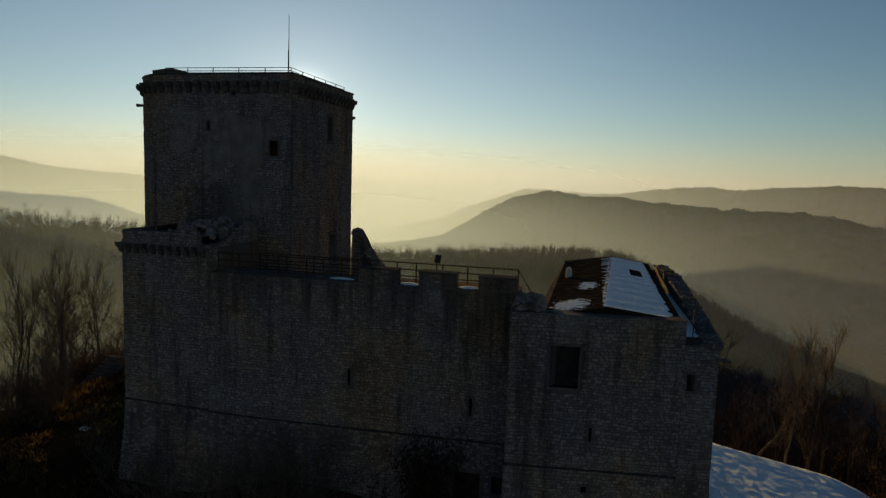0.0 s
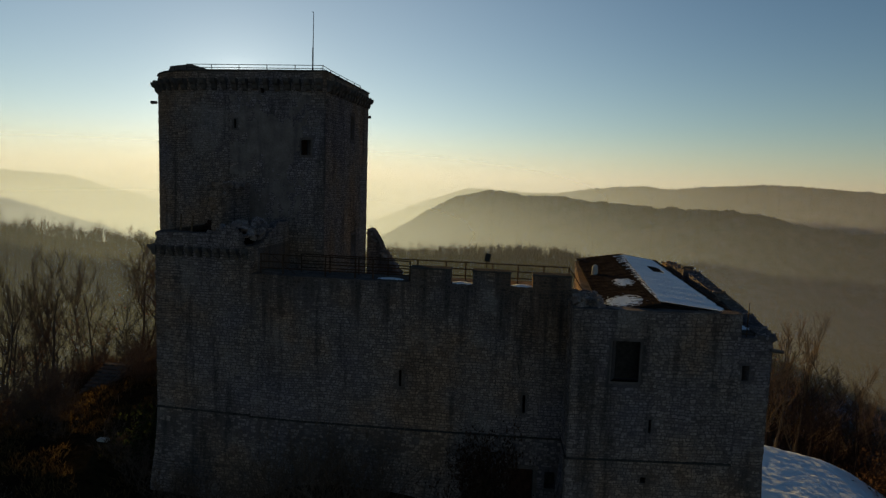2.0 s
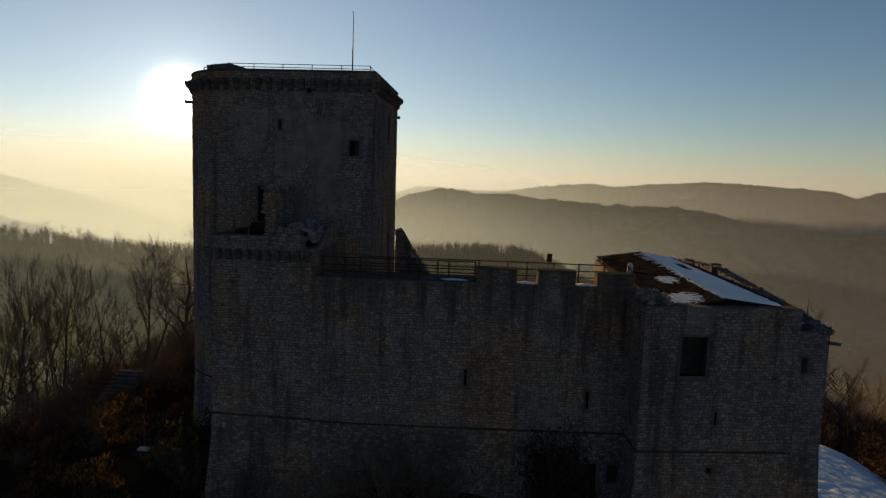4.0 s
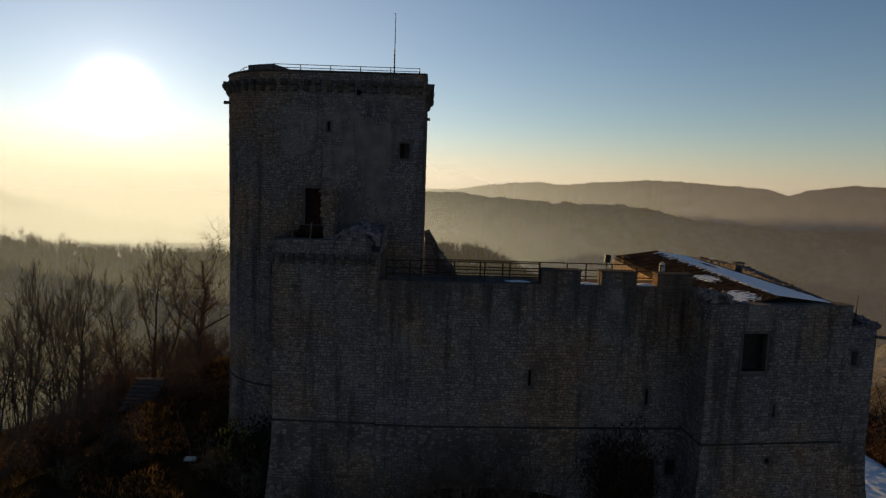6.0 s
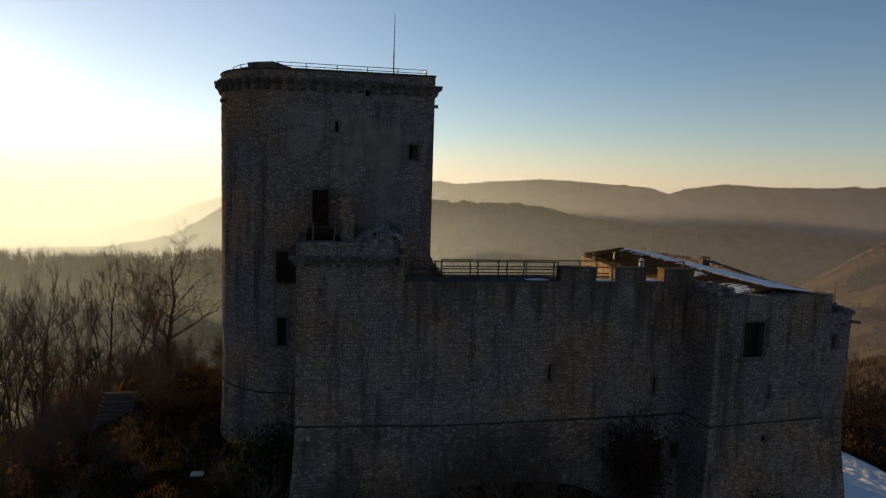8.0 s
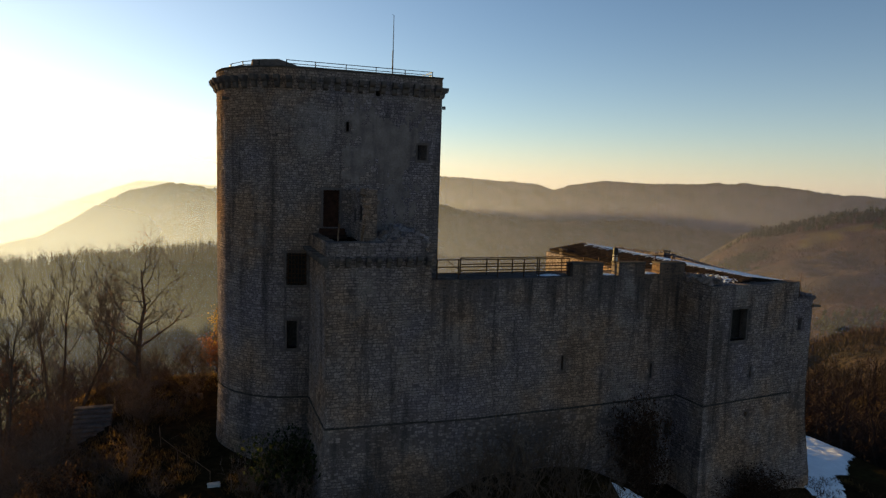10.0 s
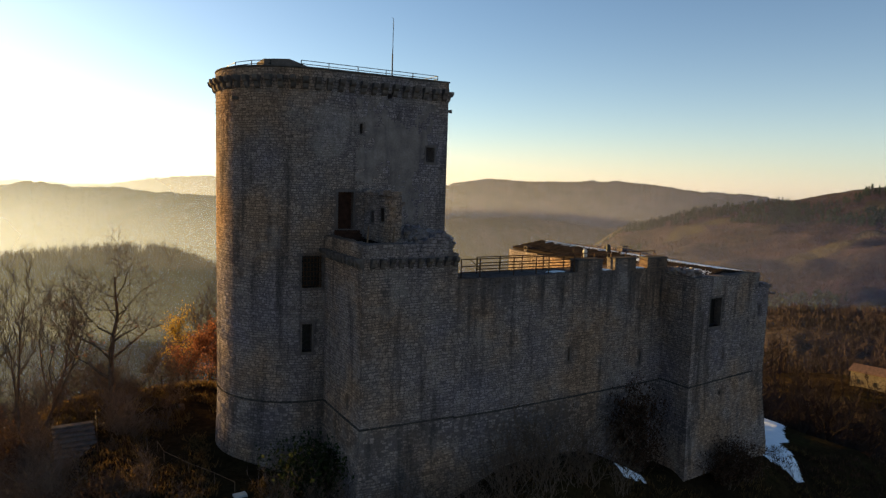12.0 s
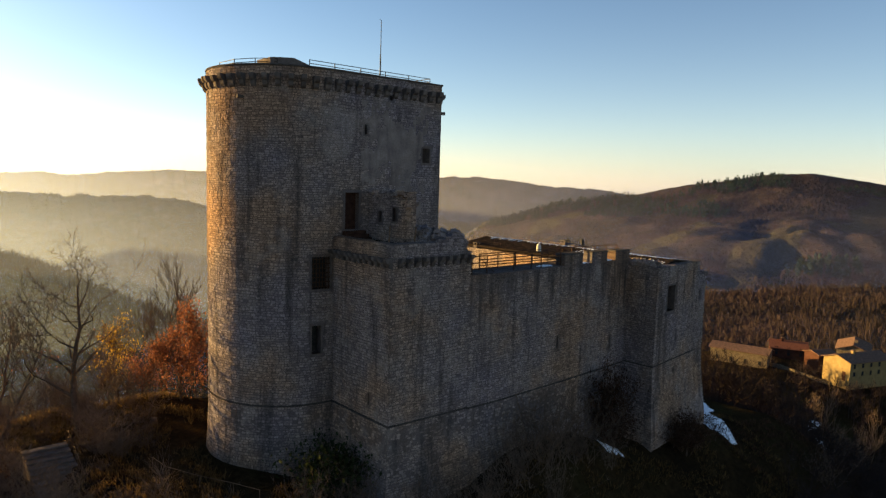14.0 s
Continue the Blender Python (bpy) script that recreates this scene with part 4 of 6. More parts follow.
# ---- castle: curtain wall ----
CURT = Plan([(-21.35, 33.05), (-18.5, 32.98), (-12.0, 33.17), (-7.0, 33.42), (-3.6, 33.6)], talus(0.5))


def on_curtain(x0, x1, z0, z1):
    return (CURT.nearest(x0, 33.2), CURT.nearest(x1, 33.2), z0, z1)


C_SLIT, C_DOOR, C_OPEN, C_SLOT = on_curtain(-12.79, -12.65, 8.3, 9.2), on_curtain(-6.7, -5.25, 1.6, 4.1), on_curtain(-4.62, -4.05, 3.1, 4.0), on_curtain(-6.0, -5.85, 7.2, 8.2)
curtain = thing("curtain_wall", "high rubble curtain wall with merlons and dark water stains", "wall")
C_HOLES = [C_SLIT, C_DOOR, C_OPEN, C_SLOT]
part("wall", shell(CURT, [-5, -2, 0, 2, 4, 6, 10, 14.08], 2.3, C_HOLES), M_MORTAR, curtain)
part("string_course", band(CURT, 0, CURT.length, 5.85, ((-0.05, -0.05), (0.05, -0.05), (0.085, 0.0), (0.04, 0.05), (-0.05, 0.07))), M_LEDGE, curtain)
opening_frame(CURT, C_DOOR, curtain, M_DRESSED, 0.22, 0.05, sill=False)
part("door", panel(CURT, C_DOOR, 0.6, 0.06), M_OLDWOOD, curtain, "dark wooden gate in the wall")
# dark panel painted for the shade inside the opening
part("blind_window", panel(CURT, C_OPEN, 0.6, 0.05), M_IRON_AND_WINDOW_DARK, curtain)
curt_stones = stones(CURT, 0, CURT.length, -2.0, 14.05, [(h[0] - 0.05, h[1] + 0.05, h[2] - 0.05, h[3] + 0.05) for h in C_HOLES], random.Random(15))
rnd = random.Random(3)
merlons = []
for x0, x1, h in ((-12.3, -10.12, 14.82), (-8.95, -6.92, 14.80), (-5.75, -3.72, 14.72)):
    a, b = CURT.nearest(x0, 33.2), CURT.nearest(x1, 33.2)
    pl = Plan([CURT.at(s, 10)[:2] for s in (a, (a + b) / 2, b)])
    mer = part("merlon", shell(pl, [14.05, 14.5, h], 0.75, []), M_MORTAR, curtain, "square merlon with a worn top")
    vs = [pl.at(s, z, o) for o in (-0.80, 0.04) for s, z in ((-0.03, h), (pl.length + 0.03, h), (pl.length + 0.02, h + 0.09), (-0.02, h + 0.10))]
    vs = [(v[0], v[1], v[2] + rnd.uniform(-0.015, 0.015)) for v in vs]
    part("cap", (vs, [(3, 2, 1, 0), (4, 5, 6, 7), (0, 1, 5, 4), (1, 2, 6, 5), (2, 3, 7, 6), (3, 0, 4, 7)]), M_SLAB, mer)
    curt_stones += stones(pl, 0, pl.length, 14.08, h, [], rnd)
# wall-walk railings
rl = thing("wall_railing", "rusty iron railing along the wall walk", "railing", "wall walk railings")
railing([(x, 34.75) for x in (-19.0, -17.3, -15.6, -13.9, -12.2, -10.6, -9.5, -8.0, -6.6, -5.2, -3.85)], 14.05, 15.13, (14.35, 14.72, 15.10), rl, M_IRON, 0.035, 0.042)
bm = bmesh.new()
rod(bm, (-3.85, 34.75, 15.10), (-2.9, 34.4, 13.7), 0.028, 0.028, 6)
part("brace", bm, M_IRON, rl)
rl = thing("wall_railing", "rusty iron railing along the wall walk", "railing", "wall walk railings")
railing([(x, 33.45) for x in (-20.9, -19.6, -17.15, -15.45, -14.45, -12.4)], 14.05, 15.2, (14.4, 14.75, 15.17), rl, M_IRON, 0.035, 0.042)
bm = bmesh.new()
rod(bm, (-20.3, 33.5, 15.15), (-18.9, 33.5, 14.1), 0.022, 0.022, 6)
part("brace", bm, M_IRON, rl)
lamp = thing("floodlight", "dark tilted floodlight on a short iron post", "floodlight", at=(-8.34, 34.7, 14.05))
bm = bmesh.new()
rod(bm, (0, 0, 0), (0, 0, 1.15), 0.03, 0.03, 8)
part("post", bm, M_IRON_AND_WINDOW_DARK, lamp)
bm = bmesh.new()
box(bm, -0.16, 0.16, -0.07, 0.07, 0, 0.46, bev=0.02)
for v in bm.verts:
    v.co = Euler((radians(-12), radians(8), 0)).to_matrix() @ v.co + Vector((0.02, 0, 1.15))
part("housing", bm, M_IRON_AND_WINDOW_DARK, lamp)

# ---- castle: residential wing ----
wing = thing("castle_wing", "long rubble-stone wing with a low tiled roof", "building")
WF = Plan([(-3.85, 33.6), (-3.70, 31.02), (0.4, 31.50), (4.45, 31.97)], talus(0.6))


def on_wing(x0, x1, z0, z1):
    return (WF.nearest(x0, 31.4), WF.nearest(x1, 31.4), z0, z1)


W_WIN, W_HOLE, W_SLIT = on_wing(-1.76, -0.37, 10.0, 12.04), on_wing(0.05, 0.32, 4.8, 5.1), on_wing(0.28, 0.42, 7.4, 8.1)
W_HOLES = [W_WIN, W_HOLE, W_SLIT]
part("front_wall", shell(WF, [-9, -4, -2, 0, 2, 4, 6, 10, 13.6], 0.9, W_HOLES), M_MORTAR, wing)
part("string_course", band(WF, 0, WF.length, 5.95, ((-0.05, -0.05), (0.05, -0.05), (0.085, 0.0), (0.04, 0.05), (-0.05, 0.07))), M_LEDGE, wing)
opening_frame(WF, W_WIN, wing, M_DRESSED, 0.07, 0.01, lintel=0.1)
# dark panel in the open window stands in for the shaded room
part("window", panel(WF, W_WIN, 0.6, 0.05), M_IRON_AND_WINDOW_DARK, wing, "large unglazed window closed by a dark panel for its shade")
WE = Plan([(4.45, 31.97), (6.0, 32.15), (5.95, 40.0), (5.8, 47.5), (5.6, 55.2)], talus(0.6))
E_WIN = (WE.nearest(4.62, 32), WE.nearest(5.0, 32), 10.25, 11.05)
part("east_wall", shell(WE, [-9, -4, -2, 0, 2, 4, 6, 10, 12.45], 0.8, [E_WIN]), M_MORTAR, wing)
# same dark backing for the unlit inside
part("window", panel(WE, E_WIN, 0.5, 0.05), M_IRON_AND_WINDOW_DARK, wing, "small square dark window")
WW = Plan([(-2.25, 55.2), (-2.6, 44.0), (-2.75, 34.4)])
part("west_wall", shell(WW, [4.0, 10.0, 13.02], 0.7, []), M_MORTAR, wing)
WB = Plan([(5.6, 55.2), (1.3, 55.25), (-2.15, 55.2)])
part("back_wall", shell(WB, [-4, 4, 13.0], 0.7, []), M_MORTAR, wing)
# east coping rising to the back
cop = [(6.02, 32.05, 12.42), (5.98, 38.5, 12.95), (5.75, 46.8, 13.55), (5.6, 55.0, 13.2)]
verts = []
for x, y, z in cop:
    verts += [(x + 0.12, y, z), (x + 0.12, y, z + 0.12), (x - 0.75, y, z + 0.16), (x - 0.75, y, z), (x - 0.72, y, 12.3), (x + 0.02, y, 12.3)]
faces = [(i * 6 + j, i * 6 + (j + 1) % 6, i * 6 + 6 + (j + 1) % 6, i * 6 + 6 + j) for i in range(3) for j in range(6)] + [(5, 4, 3, 2, 1, 0), (18, 19, 20, 21, 22, 23)]
part("coping", (verts, faces), M_MORTAR, wing, "sloping broken top of the outer wall")


def on_coping(r):
    y = r.uniform(32.1, 54.9)
    k = [p[1] for p in cop]
    return (float(np.interp(y, k, [p[0] for p in cop])) - r.uniform(-0.15, 0.8), y, float(np.interp(y, k, [p[2] for p in cop])) + 0.06 + 0.22 * max(0.0, noise.noise(Vector((y * 0.8, 2, 9)))) + r.uniform(-0.06, 0.08))


rubble("broken_coping", wing, 420, on_coping, (0.04, 0.10), 44, "loose rubble along the broken wall top")
rubble("broken_parapet", wing, 150, lambda r: (r.uniform(-3.6, -2.3), r.uniform(31.6, 34.4), 13.6 + r.uniform(-0.05, 0.35)), (0.08, 0.2), 45)
bm = bmesh.new()
rod(bm, (5.9, 32.0, 11.9), (6.45, 31.95, 11.85), 0.10, 0.08, 8)
part("water_spout", bm, M_CORBEL, wing)
bm = bmesh.new()
rod(bm, (4.75, 32.2, 12.4), (4.78, 32.2, 14.15), 0.03, 0.025, 6)
part("iron_stake", bm, M_IRON, wing)


def ridge_x(y):
    return 0.6 + 0.037 * (y - 32.0)


RIDGE_Z = 13.80


def roof_z(x, y):
    rx, ridge_z = ridge_x(y), RIDGE_Z
    if x < rx:
        return ridge_z - 0.58 * (rx - x) / (rx + 2.3)
    return ridge_z - 0.36 * (x - rx) / (3.9 - rx)


def roof_tiles(x0, x1, y0, y1, rnd):
    """Half-round clay tiles laid down the slope in columns."""
    verts, faces = [], []
    cols = int((y1 - y0) / 0.21)
    n = int(abs(x1 - x0) / 0.36)
    for c in range(cols):
        yc = y0 + (c + 0.5) * 0.21
        for k in range(n):
            xr = ridge_x(yc)
            a, b = xr + (x1 - xr) * k / n, xr + (x1 - xr) * (k + 1.2) / n
            dy, dz, w = rnd.uniform(-0.012, 0.012), rnd.uniform(-0.01, 0.012), 0.10
            base = len(verts)
            for x, up, ww in ((a, 0.03, w * 0.85), (b, 0.055, w)):
                for u, v in ((-1, 0), (-0.55, 0.055), (0.55, 0.055), (1, 0)):
                    verts.append((x, yc + dy + u * ww, roof_z(x, yc) + v + up + dz))
            faces += [(base, base + 1, base + 5, base + 4), (base + 1, base + 2, base + 6, base + 5), (base + 2, base + 3, base + 7, base + 6), (base + 4, base + 5, base + 6, base + 7)]
    return verts, faces


roof = part("roof", ([(x, y, roof_z(x, y) + dz) for dz in (-0.12, 0.0) for x, y in ((-2.1, 31.95), (ridge_x(32.2), 32.2), (4.15, 32.4), (4.15, 54.9), (ridge_x(54.9), 54.9), (-2.1, 54.9))],
                     [(6, 7, 10, 11), (7, 8, 9, 10), (1, 0, 5, 4), (2, 1, 4, 3), (0, 1, 7, 6), (1, 2, 8, 7), (2, 3, 9, 8), (3, 4, 10, 9), (4, 5, 11, 10), (5, 0, 6, 11)]), M_TILE, wing, "low gable roof of brown clay tiles")
part("tile_field", roof_tiles(1.3, -2.15, 32.1, 54.8, random.Random(21)), M_TILE, roof, "weathered brown half-round clay tiles", kind="stuff")
part("tile_field", roof_tiles(1.3, 4.2, 32.4, 54.8, random.Random(22)), M_TILE, roof, kind="stuff")
tile_rnd = random.Random(27)
bm = bmesh.new()
for k in range(56):
    y = 32.2 + k * 0.405
    rod(bm, (ridge_x(y), y, RIDGE_Z), (ridge_x(y + 0.44) + tile_rnd.uniform(-0.03, 0.03), y + 0.44, RIDGE_Z + tile_rnd.uniform(0.0, 0.03)), 0.09, 0.105, 8)
part("ridge_tiles", bm, M_TILE, roof, kind="stuff")
# gutter strip between the roof and the east wall
bm = bmesh.new()
box(bm, 4.0, 5.4, 32.6, 54.9, 12.35, 12.55)
part("gutter_ledge", bm, M_SLAB, wing)


def chimney(name, x, y, z, w, h, mat, label):
    c = thing(name, label, "chimney", at=(x, y, z))
    bm = bmesh.new()
    box(bm, -w / 2, w / 2, -w / 2, w / 2, 0, h, 0.01, bev=0.02)
    part("chimney_shaft", bm, mat, c)
    for sx in (-1, 1):
        for sy in (-1, 1):
            bm = bmesh.new()
            box(bm, sx * w * 0.42 - 0.05, sx * w * 0.42 + 0.05, sy * w * 0.42 - 0.05, sy * w * 0.42 + 0.05, h, h + 0.14)
            part("pier", bm, mat, c)
    bm = bmesh.new()
    box(bm, -w * 0.62, w * 0.62, -w * 0.62, w * 0.62, h + 0.14, h + 0.22, 0.01, bev=0.015)
    part("cap", bm, M_SLAB, c)
    return c


M_RENDER = mottled("pale_render", (0.42, 0.40, 0.35), (0.58, 0.55, 0.48), 4, 40, 0.85)
chimney("chimney", 5.05, 46.9, 13.3, 0.62, 0.5, M_MORTAR, "squat stone chimney beside the tiled roof")
flue = thing("flue", "short pale round-topped flue on the tiled roof", "flue", at=(-1.55, 44.7, roof_z(-1.55, 44.7)))
bm = bmesh.new()
rod(bm, (0, 0, -0.1), (0, 0, 0.62), 0.22, 0.20, 14)
rod(bm, (0, 0, 0.62), (0, 0, 0.76), 0.20, 0.08, 14)
part("tube", bm, M_RENDER, flue, smooth=False)
chim2 = chimney("chimney", -1.9, 52.6, 12.9, 0.5, 0.45, M_MORTAR, "small stone chimney at the roof edge")


def snow_sheet(name, parent, x0, x1, y0, y1, nx, ny, height, inside, label, thick=0.05):
    """Snow lying on a surface height(x, y) where inside(x, y) holds, thinning out at its ragged edge."""
    pts, faces = {}, []
    verts = []

    def vid(i, j):
        if (i, j) not in pts:
            x, y = x0 + (x1 - x0) * i / nx, y0 + (y1 - y0) * j / ny
            k = inside(x, y)
            pts[i, j] = len(verts)
            verts.append((x, y, height(x, y) + min(max(k, -0.5), 1) * thick))
        return pts[i, j]

    for i in range(nx):
        for j in range(ny):
            xm, ym = x0 + (x1 - x0) * (i + 0.5) / nx, y0 + (y1 - y0) * (j + 0.5) / ny
            if inside(xm, ym) > 0:
                faces.append((vid(i, j), vid(i + 1, j), vid(i + 1, j + 1), vid(i, j + 1)))
    if not faces:
        return None
    ob = part(name, (verts, faces), M_SNOW, parent, smooth=True)
    return tagged(ob, label, "snow", kind="stuff")


def tile_wave(y):
    return 0.055 * abs(math.sin(math.pi * (y - 32.0) / 0.21))


snow_sheet("roof_snow", None, 0.6, 4.15, 32.5, 54.0, 40, 420, lambda x, y: roof_z(x, y) + 0.05 + tile_wave(y) * 0.8,
           lambda x, y: -1 if (2.55 < x < 3.3 and 45.5 < y < 48.5) else 0.9 - 3 * max(0, x - 3.85 - 0.16 * noise.noise(Vector((y * 1.5, 0, 0)))) / 0.2 - max(0, ridge_x(y) + 0.16 - x) * 6 * (0.5 + noise.noise(Vector((y * 4, 1, 0)))), "blue-white old snow on the shaded roof slope", 0.05)
snow_sheet("roof_snow", None, -2.3, 0.9, 32.2, 46.0, 40, 300, lambda x, y: roof_z(x, y) + 0.045 + tile_wave(y) * 0.9,
           lambda x, y: max(1.1 - math.hypot((x + 1.0) / 1.05, (y - 34.0) / 1.7), 0.9 - math.hypot((x + 0.2) / 0.8, (y - 40.0) / 1.9)) * 2 + 1.1 * noise.noise(Vector((x * 3.4, y * 3.4, 3))) - 0.25, "melting snow patch on brown roof tiles", 0.045)
snow_sheet("ledge_snow", None, 4.1, 5.3, 33.2, 46, 12, 90, lambda x, y: 12.56, lambda x, y: 0.5 + 1.4 * noise.noise(Vector((x * 0.9, y * 0.55, 8))), "snow on the gutter ledge", 0.07)
for x0, x1, y0, y1, sd in ((-10.1, -8.95, 33.35, 34.3, 1), (-6.95, -5.75, 33.5, 34.4, 2), (-14.3, -12.8, 33.6, 34.3, 3), (-3.6, -2.7, 33.8, 35.0, 6)):
    snow_sheet("ledge_snow", None, x0, x1, y0, y1, 16, 12, lambda x, y: 14.085 if x < -3.65 else 13.62, lambda x, y: 1.0 - (((x - (x0 + x1) / 2) / (x1 - x0) * 2) ** 2 + ((y - (y0 + y1) / 2) / (y1 - y0) * 2) ** 2) + 0.5 * noise.noise(Vector((x * 2, y * 2, sd))), "thin snow left on the wall walk", 0.07)

# lower lean-to roof in the court and raking ruin behind the tower
lean = thing("court_lean_to", "low lean-to with a red-brown tiled roof in the court", "building")
verts = [(x, y, z + d) for d in (-0.15, 0.0) for x, y, z in ((-8.6, 44.0, 9.2), (-2.7, 44.0, 10.4), (-2.5, 54.8, 10.2), (-8.6, 54.8, 9.0))]
part("roof", (verts, [(3, 2, 1, 0), (4, 5, 6, 7), (0, 1, 5, 4), (1, 2, 6, 5), (2, 3, 7, 6), (3, 0, 4, 7)]), M_TILE, lean)
bm = bmesh.new()
box(bm, -8.4, -2.8, 44.2, 54.6, -1, 8.9)
part("walls", bm, M_MORTAR, lean)
RAKE = Plan([(-19.05, 49.6), (-16.8, 49.8), (-16.8, 51.2), (-19.05, 51.2)])
rake = thing("ruined_buttress", "steep ruined wall leaning against the tower", "ruin")
bm = bmesh.new()
prof = [(-19.0, -2), (-19.0, 15.35), (-18.55, 15.3), (-18.0, 14.4), (-17.6, 13.4), (-17.1, 12.5), (-16.3, 12.0), (-16.3, -2)]
sides = [[bm.verts.new((x, y, z)) for x, z in prof] for y in (49.6, 51.0)]
for i in range(len(prof)):
    j = (i + 1) % len(prof)
    bm.faces.new((sides[0][i], sides[0][j], sides[1][j], sides[1][i]))
bm.faces.new(sides[0][::-1])
bm.faces.new(sides[1])
part("wall", bm, M_MORTAR, rake)
rubble("broken_edge", rake, 120, lambda r: (lambda f: (-18.9 + 2.3 * f, r.uniform(49.6, 51.0), 15.35 - 3.3 * f ** 0.9 + r.uniform(-0.1, 0.1)))(r.random()), (0.1, 0.22), 35)
bm = bmesh.new()
box(bm, -21.0, -2.4, 35.4, 55.0, -3, 8.0)
court = part("courtyard", bm, M_GROUND, None)
tagged(court, "paved inner court behind the curtain wall", "courtyard", kind="structure")

# ---- rubble facings ----
lay(tower, tower_stones, lambda s, z: abs(TOWER.at(s, z)[0] + 28.0) < 3.0 and 16.3 < z < 21.5 and TOWER.at(s, z)[1] < 44)
lay(bastion, bast_stones, lambda s, z: 3.0 < s < 9.0 and 11.5 < z < 15.5)
lay(stub, stub_stones, lambda s, z: True)
lay(curtain, curt_stones, lambda s, z: 2.0 < s < 12.0 and 4.2 < z < 6.5, mat=M_STONE_RUNS)
wf = stones(WF, 0, WF.length, -3.0, 13.58, [(W_WIN[0] - 0.07, W_WIN[1] + 0.07, W_WIN[2] - 0.13, W_WIN[3] + 0.1), W_HOLE, W_SLIT], random.Random(17))
lay(wing, wf, lambda s, z: 9.5 < z < 13)
lay(wing, stones(WE, 0, 6.0, -3.0, 12.42, [E_WIN], random.Random(18)) + stones(WW, 0, WW.length, 10.0, 13.0, [], random.Random(19)), lambda s, z: False)
lay(rake, stones(Plan([(-19.0, 49.59), (-17.9, 49.59)]), 0, 1.1, 11, 14.3, [], random.Random(20)), lambda s, z: True)


# ---- trees ----
def grow(seed, height, spread, first=0.3, levels=3, limbs=9, droop=0.0, radius=0.02, up=0.25, reach=1.0, wobble=1.0):
    """Bare tree: (wood, twigs, tips)."""
    rnd = random.Random(seed)
    wood, twigs, tips = ([], []), ([], []), []

    def branch(p, d, length, r, level):
        n = 7 if level == 0 else 5 if level == 1 else 3 if level == 2 else 2
        pts, radii = [p.copy()], [r]
        for i in range(n):
            wob = (0.10 if level == 0 else 0.24) * wobble
            d = (d + Vector((rnd.gauss(0, wob), rnd.gauss(0, wob), rnd.gauss(0, wob * 0.6) + (up * 0.3 if level else 0.05) - droop * level * 0.05))).normalized()
            p = p + d * (length / n)
            pts.append(p.copy())
            radii.append(max(r * (1 - 0.8 * (i + 1) / n), 0.011))
        bucket = wood if level <= 1 else twigs
        tube(*bucket, pts, radii, (8, 5, 3, 3)[min(level, 3)])
        if level >= levels:
            tips.append(pts[-1])
            tips.append(pts[-2])
            return
        count = limbs if level == 0 else (6 if level == 1 else 5)
        start = first if level == 0 else 0.25
        for k in range(count):
            f = start + (1 - start) * (k + rnd.random()) / count
            i = min(int(f * n), n - 1)
            q = pts[i].lerp(pts[i + 1], f * n - i)
            dd = (pts[i + 1] - pts[i]).normalized()
            side = Vector((rnd.gauss(0, 1), rnd.gauss(0, 1), rnd.gauss(0, 0.35)))
            side = (side - dd * side.dot(dd)).normalized()
            nd = (dd * rnd.uniform(0.35, 0.8) + side * spread + Vector((0, 0, up))).normalized()
            branch(q, nd, length * (reach if level == 0 else 1) * rnd.uniform(0.36, 0.58) * (1.15 - 0.5 * f if level == 0 else 1), max(radii[i] * rnd.uniform(0.4, 0.62), 0.016), level + 1)

    branch(Vector((0, 0, -0.4)), Vector((rnd.gauss(0, 0.06), rnd.gauss(0, 0.06), 1)), height, height * radius, 0)
    return wood, twigs, tips


def leaf_mass(points, rnd, per, size, radius):
    verts, faces = [], []
    for p in points:
        for _ in range(per):
            c = p + Vector((rnd.gauss(0, radius), rnd.gauss(0, radius), rnd.gauss(0, radius * 0.8)))
            q = Euler((rnd.uniform(0, 6), rnd.uniform(0, 6), rnd.uniform(0, 6))).to_matrix()
            s = size * rnd.uniform(0.6, 1.3)
            k = len(verts)
            verts += [tuple(c + q @ Vector(v) * s) for v in ((-0.5, 0, 0), (0, -0.32, 0.1), (0.6, 0, 0), (0, 0.32, 0.1))]
            faces.append((k, k + 1, k + 2, k + 3))
    return verts, faces


def leaf_material(name, dark, light):
    m, nt, b = material(name, 0.8)
    geo = nt.nodes.new("ShaderNodeNewGeometry")
    r = ramp(nt, ((0.0, dark), (1.0, light)))
    nt.links.new(geo.outputs["Random Per Island"], r.inputs[0])
    nt.links.new(r.outputs[0], b.inputs["Base Color"])
    tl = nt.nodes.new("ShaderNodeBsdfTranslucent")
    nt.links.new(r.outputs[0], tl.inputs[0])
    mx = nt.nodes.new("ShaderNodeMixShader")
    mx.inputs[0].default_value = 0.45
    nt.links.new(b.outputs[0], mx.inputs[1])
    nt.links.new(tl.outputs[0], mx.inputs[2])
    nt.links.new(mx.outputs[0], nt.nodes["Material Output"].inputs[0])
    return m


M_LEAF_RUST = leaf_material("rust_leaves", (0.11, 0.040, 0.024), (0.24, 0.095, 0.050))
M_LEAF_YELLOW = leaf_material("yellow_leaves", (0.22, 0.12, 0.015), (0.38, 0.24, 0.04))
M_LEAF_BROWN = leaf_material("brown_leaves", (0.032, 0.019, 0.013), (0.085, 0.046, 0.029))
M_LEAF_GRASS = leaf_material("dry_grass_blades", (0.05, 0.032, 0.015), (0.15, 0.092, 0.038))
M_LEAF_GREEN = leaf_material("dark_green_leaves", (0.018, 0.024, 0.010), (0.048, 0.056, 0.022))


